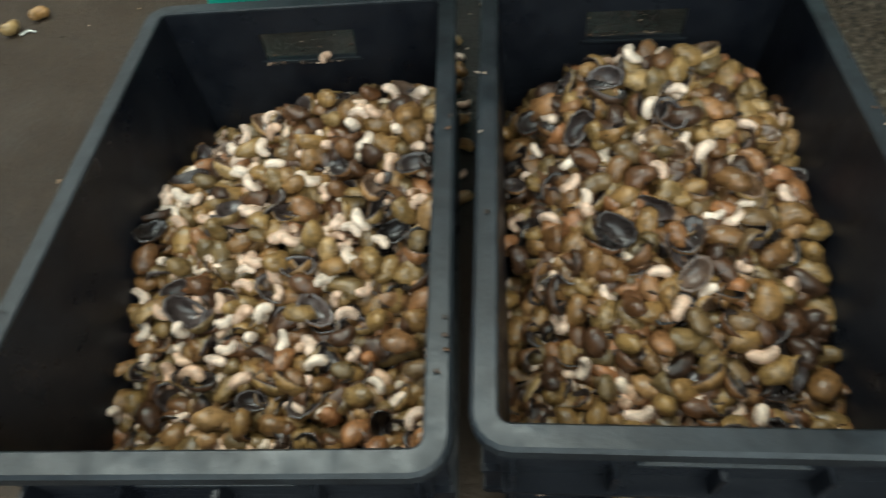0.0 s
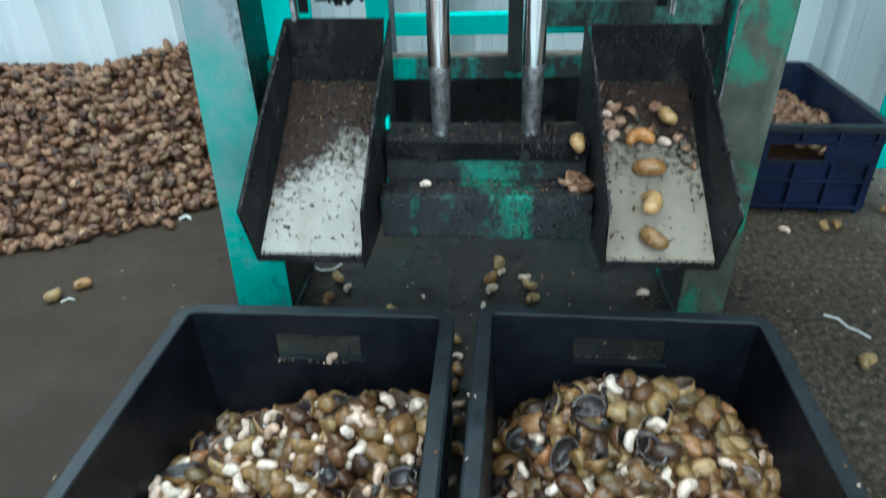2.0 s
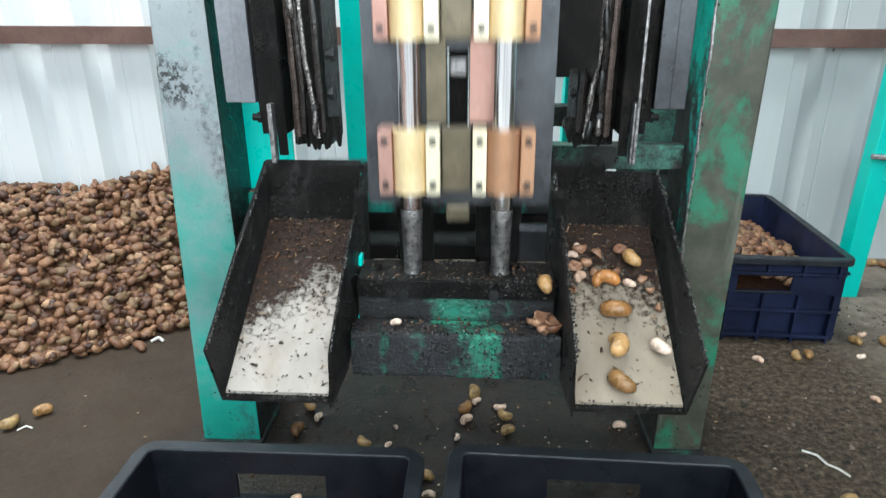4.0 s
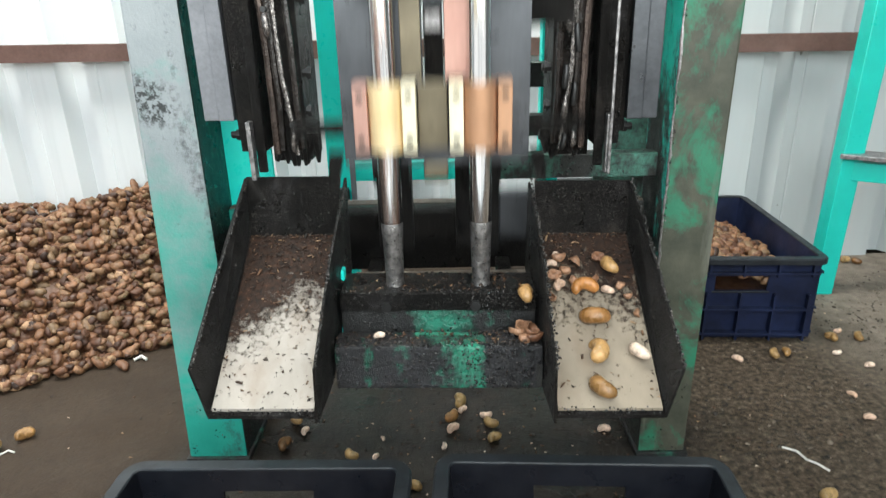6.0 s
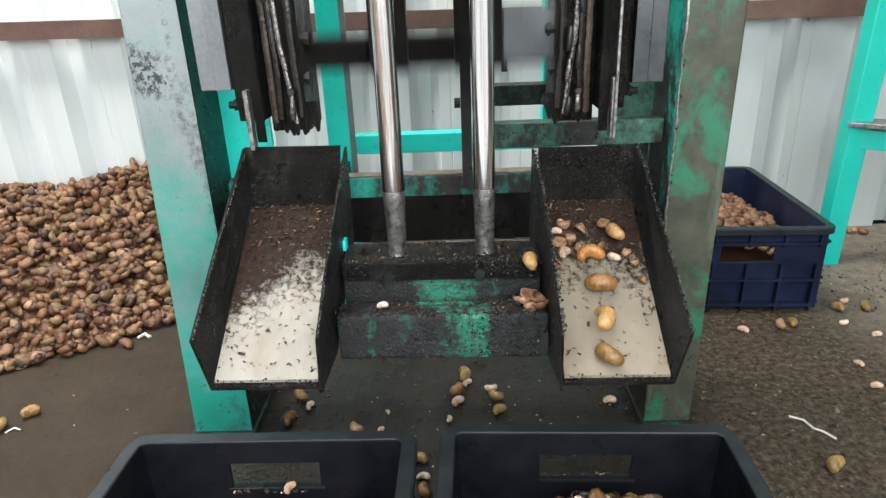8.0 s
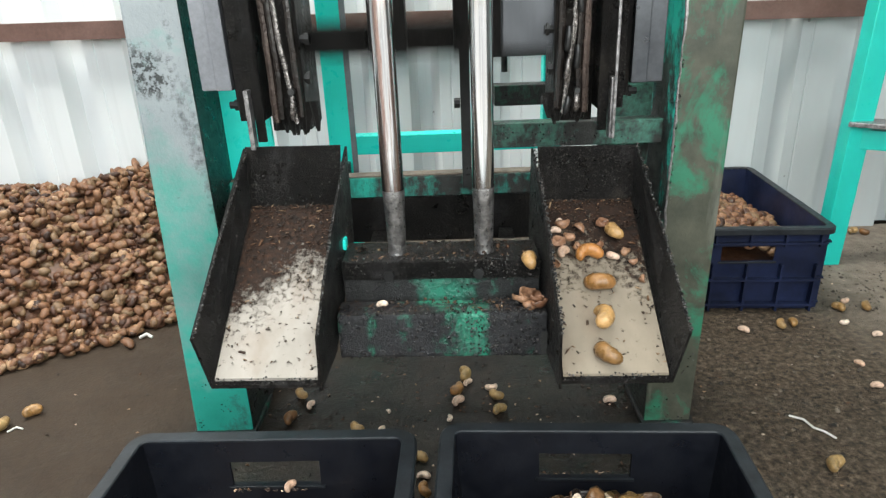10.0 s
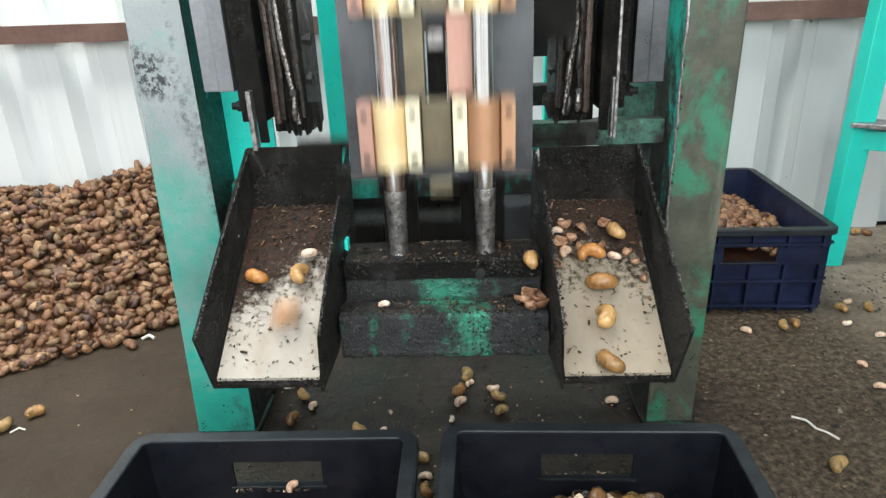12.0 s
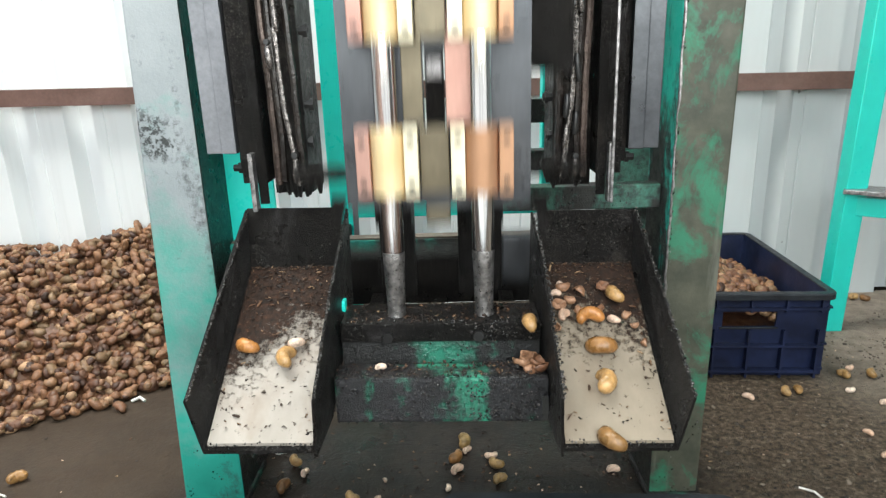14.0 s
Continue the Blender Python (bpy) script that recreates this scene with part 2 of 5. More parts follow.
def sheet_paint():
    n = Nodes("white painted sheet metal")
    c = n.ramp(n.noise(1.4, 4, 0.5, (1, 1, 0.25)), [(0.3, (0.72, 0.745, 0.755)), (0.7, (0.80, 0.815, 0.82))])
    # the sheets right of x = 0.5 are greyer and darker
    right_end = n.ramp(n.axis(0), [(0.50, 0.0), (0.52, 1.0)])
    c = n.mix(right_end, c, n.ramp(n.noise(3, 5, 0.6, (1, 1, 0.2)), [(0.3, (0.42, 0.45, 0.455)), (0.7, (0.55, 0.58, 0.585))]))
    streak = n.ramp(n.noise(16, 5, 0.6, (1, 1, 0.05)), [(0.55, 0.0), (0.8, 0.35)])
    c = n.mix(streak, c, (0.46, 0.47, 0.46))
    spot = n.ramp(n.noise(24, 2, 0.4), [(0.765, 0.0), (0.785, 0.8)])
    c = n.mix(spot, c, (0.12, 0.11, 0.10))
    n.bump(n.noise(6, 3), 0.12, 0.004)
    return n.done(c, 0.42)


SHEET = sheet_paint()
PURLIN = plain("brown primer steel", (0.10, 0.05, 0.038), (0.19, 0.105, 0.085), 10, 0.6, 0.0, 0.2, 120)
OPAQUE_WHITE = plain("opaque white sheet", (0.75, 0.78, 0.78), (0.85, 0.87, 0.87), 5, 0.6)
YARD = plain("pale dusty concrete", (0.42, 0.42, 0.41), (0.56, 0.56, 0.55), 3, 0.85)
ROOF = plain("grey roof sheet", (0.35, 0.37, 0.38), (0.5, 0.52, 0.53), 2, 0.5)
LINEN = plain("off-white string", (0.6, 0.58, 0.52), (0.78, 0.76, 0.7), 60, 0.8, 0.0, 0.3)

RAW_TONES = [(0.0, (0.036, 0.015, 0.008)), (0.2, (0.108, 0.043, 0.021)), (0.45, (0.19, 0.083, 0.039)), (0.7, (0.275, 0.135, 0.066)), (0.9, (0.162, 0.094, 0.044)), (1.0, (0.42, 0.25, 0.14))]
NUT_RAW = husk("raw nut skin", RAW_TONES, 0.55, False, 0.6, 0.7)
NUT_EACH = husk("single nut skin", [(0.0, (0.17, 0.08, 0.03)), (0.4, (0.36, 0.18, 0.06)), (0.7, (0.33, 0.215, 0.085)), (1.0, (0.46, 0.28, 0.12))], 0.36, True)
SHELL_TONES = [(0.0, (0.035, 0.018, 0.011)), (0.2, (0.130, 0.055, 0.022)), (0.4, (0.25, 0.128, 0.044)), (0.6, (0.30, 0.175, 0.06)), (0.8, (0.14, 0.09, 0.038)), (0.93, (0.33, 0.135, 0.052)), (1.0, (0.42, 0.27, 0.115))]
NUT_WET = husk("oil-wet nut skin", [(0.0, (0.24, 0.13, 0.048)), (0.35, (0.52, 0.215, 0.06)), (0.7, (0.37, 0.18, 0.06)), (1.0, (0.62, 0.38, 0.155))], 0.30, True, 0.5, 0.7)
SHELL = husk("cooked shell skin", SHELL_TONES, 0.34, False, 0.6, 0.88)
SHELL_EACH = husk("single cooked shell skin", SHELL_TONES, 0.34, True, 0.6, 0.88)
CUP_TONES = [(0.0, (0.014, 0.011, 0.010)), (0.5, (0.045, 0.031, 0.028)), (0.85, (0.085, 0.064, 0.060)), (1.0, (0.16, 0.09, 0.05))]
CUP = husk("dark shell inside", CUP_TONES, 0.28)
CUP_EACH = husk("single dark shell inside", CUP_TONES, 0.28, True)
KERNEL = husk("ivory kernel", [(0.0, (0.62, 0.39, 0.25)), (0.4, (0.74, 0.52, 0.38)), (1.0, (0.80, 0.64, 0.49))], 0.45, False, 0.15)
KERNEL_EACH = husk("single ivory kernel", [(0.0, (0.64, 0.40, 0.27)), (0.4, (0.75, 0.53, 0.40)), (1.0, (0.81, 0.65, 0.52))], 0.45, True, 0.15)
CRUMB = husk("husk crumbs", [(0.0, (0.012, 0.009, 0.007)), (0.6, (0.045, 0.022, 0.012)), (0.88, (0.14, 0.065, 0.03)), (1.0, (0.4, 0.26, 0.15))], 0.6)


def floor_material():
    n = Nodes("oil-stained concrete")
    base = n.ramp(n.noise(1.7, 8, 0.65), [(0.3, (0.0215, 0.0128, 0.0072)), (0.7, (0.053, 0.0335, 0.0198))])
    base = n.mix(0.6, base, n.ramp(n.noise(55, 5, 0.7), [(0.3, 0.4), (0.68, 1.0)]), "MULTIPLY")
    # an oil patch round the machine's feet, with a ragged edge
    dx = n.math("DIVIDE", n.math("ADD", n.axis(0), -0.08), 0.55)
    dy = n.math("DIVIDE", n.math("ADD", n.axis(1), -1.30), 0.48)
    d = n.math("SQRT", n.math("ADD", n.math("MULTIPLY", dx, dx), n.math("MULTIPLY", dy, dy)))
    d = n.math("ADD", d, n.math("MULTIPLY", n.math("SUBTRACT", n.noise(6, 6), 0.5), 1.1))
    oil = n.ramp(d, [(0.75, 1.0), (1.15, 0.0)])
    colour = n.mix(oil, base, n.ramp(n.noise(22, 6, 0.7), [(0.35, (0.0045, 0.0034, 0.0026)), (0.7, (0.031, 0.0225, 0.0165))]))
    # trodden grit on the side by the spare crate
    g = n.math("ADD", n.axis(0), n.math("MULTIPLY", n.math("SUBTRACT", n.noise(4, 5), 0.5), 0.5))
    grit = n.ramp(g, [(0.42, 0.0), (0.56, 1.0)])
    speck = n.noise(75, 7, 0.75)
    colour = n.mix(n.math("MULTIPLY", grit, 0.75), colour, n.ramp(speck, [(0.38, (0.012, 0.0088, 0.006)), (0.50, (0.098, 0.070, 0.046)), (0.68, (0.29, 0.22, 0.152))]))
    q = n.math("ADD", n.math("ADD", n.axis(0), n.math("MULTIPLY", n.axis(1), 0.5)), n.math("MULTIPLY", n.math("SUBTRACT", n.noise(5, 6, 0.65), 0.5), 0.5))
    dust = n.ramp(n.math("SUBTRACT", q, 1.5), [(0.16, 0.0), (0.52, 0.9)])
    colour = n.mix(dust, colour, n.ramp(n.noise(28, 6, 0.7), [(0.3, (0.14, 0.112, 0.086)), (0.7, (0.34, 0.285, 0.23))]))
    n.bump(n.math("ADD", n.math("MULTIPLY", n.math("MULTIPLY", n.math("ADD", grit, 0.15), speck), 2.2), n.math("MULTIPLY", n.noise(90, 5), 0.35)), 0.75, 0.009)
    return n.done(colour, n.math("SUBTRACT", n.ramp(n.noise(5, 6), [(0.3, 0.50), (0.7, 0.85)]), n.math("MULTIPLY", oil, 0.32)), 0.0, 0.32)


def liner_material(name, low, high, start, skew):
    """White tray liner under a film of brown crumbs that thins towards the lip; the slanting edge also paints in
    shadow.
    """
    n = Nodes(name)
    white = n.ramp(n.noise(9, 6, 0.65, (1, 0.35, 1)), [(0.3, low), (0.7, high)])
    ragged = n.math("ADD", n.math("MULTIPLY", n.math("SUBTRACT", n.noise(17, 6, 0.65), 0.5), 0.9), n.math("MULTIPLY", n.math("SUBTRACT", n.noise(120, 5, 0.75), 0.5), 1.5))
    lie = n.math("ADD", n.math("SUBTRACT", n.math("MULTIPLY", n.axis(1), 6.2), n.math("MULTIPLY", n.axis(0), skew)), ragged)
    film = n.ramp(n.math("SUBTRACT", lie, start), [(0.34, 0.0), (0.62, 1.0)])
    brown = n.ramp(n.noise(130, 5, 0.7), [(0.35, (0.006, 0.0036, 0.0024)), (0.6, (0.028, 0.012, 0.006)), (0.8, (0.12, 0.052, 0.025))])
    flecks = n.ramp(n.noise(110, 5, 0.7), [(0.62, 0.0), (0.70, 0.85)])
    c = n.mix(flecks, white, (0.045, 0.030, 0.020))
    stain = n.ramp(n.noise(14, 5, 0.6, (1, 0.3, 1)), [(0.55, 0.0), (0.75, 0.55)])
    c = n.mix(stain, c, (0.17, 0.115, 0.075))
    n.bump(n.math("MULTIPLY", film, n.noise(130, 5)), 0.7, 0.004)
    return n.done(n.mix(film, c, brown), n.ramp(film, [(0.0, 0.42), (1.0, 0.8)]), 0.0, 0.3)


FLOOR = floor_material()
# left chute: the slanted brown includes the machine head's shadow as colour
LINER_WHITE = liner_material("stained white liner", (0.22, 0.197, 0.17), (0.345, 0.31, 0.272), 6.88, 3.2)
LINER_BEIGE = liner_material("stained beige liner", (0.17, 0.14, 0.104), (0.285, 0.238, 0.182), 6.66, -0.8)


# ---- shapes ----
def link_mesh(name, bm, material, smooth=False):
    me = bpy.data.meshes.new(name)
    bm.normal_update()
    bm.to_mesh(me)
    bm.free()
    for m in (material if isinstance(material, list) else [material]):
        me.materials.append(m)
    if smooth:
        me.shade_smooth()
        me.set_sharp_from_angle(angle=radians(42))
    return me


def part(name, bm, material, parent, label="", smooth=False):
    ob = new(name, link_mesh(name, bm, material, smooth))
    ob.parent = parent
    return tagged(ob, label)


def thing(name, label, category, group="", kind="", at=None):
    ob = new(name)
    ob.empty_display_size = 0.05
    if at:
        ob.matrix_world = at
    return tagged(ob, label, category, group, kind)


def hexa(bm, lo, hi):
    """A solid between two quads of four points each."""
    a = [bm.verts.new(p) for p in lo]
    b = [bm.verts.new(p) for p in hi]
    fs = [bm.faces.new(a[::-1]), bm.faces.new(b)]
    for k in range(4):
        fs.append(bm.faces.new((a[k], a[(k + 1) % 4], b[(k + 1) % 4], b[k])))
    return fs


def box(bm, x0, x1, y0, y1, z0, z1):
    return hexa(bm, [(x0, y0, z0), (x1, y0, z0), (x1, y1, z0), (x0, y1, z0)], [(x0, y0, z1), (x1, y0, z1), (x1, y1, z1), (x0, y1, z1)])


def soften(bm, width=0.002, segments=2):
    bmesh.ops.recalc_face_normals(bm, faces=bm.faces[:])
    bmesh.ops.bevel(bm, geom=bm.edges[:], offset=width, segments=segments, affect="EDGES", profile=0.6)
    return bm


def block(x0, x1, y0, y1, z0, z1, width=0.002):
    bm = bmesh.new()
    box(bm, x0, x1, y0, y1, z0, z1)
    return soften(bm, width) if width else bm


def rod(bm, a, b, r, n=16, r2=None):
    a, b = Vector(a), Vector(b)
    q = (b - a).to_track_quat("Z", "Y").to_matrix()
    ring = [q @ Vector((math.cos(2 * math.pi * k / n), math.sin(2 * math.pi * k / n), 0)) for k in range(n)]
    lo = [bm.verts.new(a + r * v) for v in ring]
    hi = [bm.verts.new(b + (r2 or r) * v) for v in ring]
    for k in range(n):
        bm.faces.new((lo[k], lo[(k + 1) % n], hi[(k + 1) % n], hi[k]))
    bm.faces.new(lo[::-1]), bm.faces.new(hi)
    return bm


def tube(bm, points, r, n=7):
    rings = []
    pts = [Vector(p) for p in points]
    for i, p in enumerate(pts):
        d = (pts[min(i + 1, len(pts) - 1)] - pts[max(i - 1, 0)]).normalized()
        # one steady side direction, so that the skin does not twist
        u = Vector((1, 0, 0)) if abs(d.z) > 0.5 else Vector((0, 0, 1))
        u = (u - d * u.dot(d)).normalized()
        v = d.cross(u)
        rr = r[i] if isinstance(r, list) else r
        rings.append([bm.verts.new(p + rr * (math.cos(2 * math.pi * k / n) * u + math.sin(2 * math.pi * k / n) * v)) for k in range(n)])
    for a, b in zip(rings, rings[1:]):
        for k in range(n):
            bm.faces.new((a[k], a[(k + 1) % n], b[(k + 1) % n], b[k]))
    bm.faces.new(rings[0][::-1]), bm.faces.new(rings[-1])
    return bm


def kidney(length, width, thick, bend=0.9, nu=7, nv=7):
    """A curved nut, lying flat: points and faces."""
    radius = length / (2 * math.sin(bend)) * 0.62
    vs, fs = [], []

    def spine(s):
        a = (s - 0.5) * 2 * bend
        return np.array((radius * math.sin(a), radius * (math.cos(a) - 1) + width * 0.22, 0.0)), np.array((math.sin(a), math.cos(a), 0.0)), np.array((math.cos(a), -math.sin(a), 0.0))

    for i in range(nu):
        s = (i + 0.5) / nu
        c, out, along = spine(s)
        k = math.sin(math.pi * (0.06 + 0.88 * s)) ** 0.55 * (1.06 - 0.22 * s)
        for j in range(nv):
            a = 2 * math.pi * j / nv
            vs.append(c + out * math.cos(a) * k * width / 2 + np.array((0, 0, 1)) * math.sin(a) * k * thick / 2)
    for i in range(nu - 1):
        for j in range(nv):
            fs.append((i * nv + j, (i + 1) * nv + j, (i + 1) * nv + (j + 1) % nv, i * nv + (j + 1) % nv))
    for s, ring, flip in ((0.0, 0, 1), (1.0, (nu - 1) * nv, 0)):
        c, out, along = spine(s)
        vs.append(c + along * (length * 0.02 if s else -length * 0.02))
        tip = len(vs) - 1
        for j in range(nv):
            f = (ring + j, ring + (j + 1) % nv, tip)
            fs.append(f if flip else f[::-1])
    return np.array(vs), fs


def half_shell(length, width, deep, nv=10):
    """An empty half of a nut: a thick cup with a dented side."""
    vs, fs = [], []
    plan = []
    for j in range(nv):
        a = 2 * math.pi * j / nv
        dent = 1 - 0.26 * max(0, math.cos(a - math.pi / 2)) ** 3
        plan.append((length / 2 * math.cos(a), width / 2 * math.sin(a) * dent))
    levels = [(0.55, -deep * 0.86), (0.9, -deep * 0.45), (1.0, 0.0), (0.86, 0.0005), (0.74, -deep * 0.34), (0.4, -deep * 0.62)]
    for k, z in levels:
        vs += [(x * k, y * k, z + deep * 0.5) for x, y in plan]
    for i in range(len(levels) - 1):
        for j in range(nv):
            fs.append((i * nv + j, i * nv + (j + 1) % nv, (i + 1) * nv + (j + 1) % nv, (i + 1) * nv + j))
    vs.append((0, 0, -deep * 0.5)), vs.append((0, 0, -deep * 0.18))
    last = (len(levels) - 1) * nv
    for j in range(nv):
        fs.append((len(vs) - 2, (j + 1) % nv, j))
        fs.append((len(vs) - 1, last + j, last + (j + 1) % nv))
    return np.array(vs), fs


def strew(name, kinds, places, rng, materials, tilt=0.6):
    """One mesh of many pieces: places are (x, y, z); kinds are (points, faces, material number, chance, inside material or None)."""
    verts, faces, mats, off = [], [], [], 0
    odds = np.array([k[3] for k in kinds], float)
    for x, y, z in places:
        v, f, m, _, inner = kinds[rng.choices(range(len(kinds)), odds)[0]]
        e = Euler((rng.gauss(0, tilt), rng.gauss(0, tilt), rng.uniform(0, 6.283)))
        s = rng.uniform(0.82, 1.16)
        q = np.array(e.to_matrix()) * s
        verts.append(v @ q.T + (x, y, z))
        faces += [tuple(i + off for i in p) for p in f]
        if inner is None:
            mats += [m] * len(f)
        else:
            cut = 3 * 10
            mats += [inner if (max(p) >= cut and min(p) >= 20 and len(p) == 4) or (len(p) == 3 and k % 2) else m for k, p in enumerate(f)]
        off += len(v)
    me = bpy.data.meshes.new(name)
    me.from_pydata(np.concatenate(verts).tolist(), [], faces)
    for m in materials:
        me.materials.append(m)
    me.polygons.foreach_set("material_index", mats)
    me.shade_smooth()
    return new(name, me)


def nut_mesh(name, shape, material):
    me = bpy.data.meshes.new(name)
    me.from_pydata(shape[0].tolist(), [], shape[1])
    me.materials.append(material)
    me.shade_smooth()
    return me


# ---- the shed ----
def shed():
    bm = bmesh.new()
    box(bm, -6, 6, -0.7, 2.34, -0.1, 0)
    floor = tagged(new("floor", link_mesh("floor", bm, FLOOR)), "dark oil-stained concrete floor with trodden grit", "floor", kind="structure")
    # ground outside the open front
    bm = bmesh.new()
    box(bm, -60, 60, -65, -0.703, -0.2, -0.02)
    tagged(new("ground", link_mesh("ground", bm, YARD)), "dusty bare ground before the open shed", "ground", kind="structure")
    # back wall: trapezoid sheet
    step, deep = 0.2085, 0.048
    line = []
    x = -1.129 - 23 * step
    while x < 6.0:
        line += [(x, 0.0), (x + 0.024, deep), (x + 0.064, deep), (x + 0.090, 0.0), (x + 0.121, 0.0), (x + 0.124, 0.003), (x + 0.127, 0.0)]
        x += step
    bm = bmesh.new()
    prev = None
    for px, py in line:
        col = [bm.verts.new((px, 2.325 + py + d, z)) for d, z in ((0, 0.0), (0, 3.6), (0.004, 3.6), (0.004, 0.0))]
        if prev:
            for k in range(4):
                bm.faces.new((prev[k], prev[(k + 1) % 4], col[(k + 1) % 4], col[k]))
        prev = col
    bmesh.ops.recalc_face_normals(bm, faces=bm.faces[:])
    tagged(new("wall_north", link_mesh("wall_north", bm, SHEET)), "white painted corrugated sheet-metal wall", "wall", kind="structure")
    for name, a in (("wall_west", -6.06), ("wall_east", 6.0)):
        bm = bmesh.new()
        box(bm, a, a + 0.06, -0.7, 2.3, 0, 3.6)
        tagged(new(name, link_mesh(name, bm, SHEET)), "white painted sheet-metal side wall", "wall", kind="structure")
    # unseen front wall beside the wide opening, added to darken the rods' reflected edges
    bm = bmesh.new()
    box(bm, -6, -3.4, -0.76, -0.7, -0.02, 3.6), box(bm, 2.4, 6, -0.76, -0.7, -0.02, 3.6)
    tagged(new("reflection_wall", link_mesh("reflection_wall", bm, SHEET)), "unseen added front wall darkening the rod reflections at their edges", "wall", kind="structure")
    # roof with one row of openings for clear sheets
    bm = bmesh.new()
    box(bm, -6, -2.9, -0.9, 2.4, 3.6, 3.66), box(bm, 0.6, 6, -0.9, 2.4, 3.6, 3.66)
    box(bm, -2.9, 0.6, -0.9, 1.05, 3.6, 3.66), box(bm, -2.9, 0.6, 2.05, 2.4, 3.6, 3.66)
    tagged(new("ceiling", link_mesh("ceiling", bm, ROOF)), "grey sheet roof with a clear strip", "ceiling", kind="structure")
    # unseen opaque sheets, added over the openings to stop the sun
    bm = bmesh.new()
    for k in range(3):
        box(bm, -2.95 + 1.21 * k, -1.77 + 1.21 * k, 1.0, 2.1, 3.665, 3.669)
    tagged(new("sun_stop_sheets", link_mesh("sun_stop_sheets", bm, OPAQUE_WHITE)), "unseen opaque sheets added to keep sun out of the roof strip", "skylight", kind="structure")
    # purlins along the wall
    for z, lift in ((0.675, 0.0), (1.9, 0.0), (3.0, 0.0)):
        bm = bmesh.new()
        box(bm, -5.9, 5.9, 2.276, 2.281, z - 0.024, z + 0.024)
        box(bm, -5.9, 5.9, 2.281, 2.322, z + 0.019, z + 0.024)
        ob = new("trim", link_mesh("trim", bm, PURLIN))
        ob.matrix_world = Matrix.Translation((0, 0, 0.675)) @ pose(0, 0, 0, 0, 0.55, 0) @ Matrix.Translation((0, 0, -0.675)) if z < 1 else Matrix()
        tagged(ob, "brown primed steel wall rail", "wall rail", kind="structure")
    return floor


shed()

# ---- nut shapes ----
def curl(radius, bend, half, thick, nu=16, nv=12):
    """A cashew lying flat: a fat tube round a short arc, so that its hollow side shows."""
    vs, fs = [], []
    for i in range(nu + 1):
        q = 2 * i / nu - 1
        a = bend * q
        k = (1 - abs(q) ** 3.2) ** 0.5 * (1.0 + 0.14 * q) + 0.03
        out = np.array((math.sin(a), math.cos(a), 0.0))
        for j in range(nv):
            b = 2 * math.pi * j / nv
            vs.append(out * (radius + math.cos(b) * k * half) - np.array((0, radius * 0.6, 0)) + np.array((0, 0, math.sin(b) * k * thick / 2)))
    for i in range(nu):
        for j in range(nv):
            fs.append((i * nv + j, i * nv + (j + 1) % nv, (i + 1) * nv + (j + 1) % nv, (i + 1) * nv + j)[::-1])
    fs.append(tuple(range(nv))), fs.append(tuple(range(nu * nv, (nu + 1) * nv))[::-1])
    return np.array(vs), fs


RAW = kidney(0.043, 0.026, 0.021)
MEAT = curl(0.0108, 1.5, 0.0062, 0.013, 11, 8)
MEAT_FINE = curl(0.0100, 1.5, 0.0060, 0.0135, 16, 10)
HALF = half_shell(0.043, 0.031, 0.016)


def crumple(shape, seed, much):
    r = np.random.RandomState(seed)
    v = shape[0]
    phase = r.uniform(0, 6.28, (4, 3))
    wave = sum(np.sin(v @ (r.normal(0, 130, 3)) + p[0])[:, None] * r.normal(0, 1, 3) for p in phase) / 4
    return v + much * wave + r.normal(0, much * 0.35, v.shape), shape[1]


DOME = (HALF[0] * (1, 1, -1), [f[::-1] for f in HALF[1]])
FLECK = kidney(0.010, 0.005, 0.004, 0.5, 3, 4)
BIT = (crumple(FLECK, 15, 0.0016)[0] * (1.15, 1.0, 0.5), FLECK[1])
BIT_LONG = (crumple(FLECK, 16, 0.0016)[0] * (1.7, 0.75, 0.45), FLECK[1])


# ---- raw nut pile against the wall ----
RAW_PIECE = nut_mesh("nut", crumple(RAW, 66, 0.0022), husk("heap nut skin", RAW_TONES, 0.55, True, 0.6, 0.7))


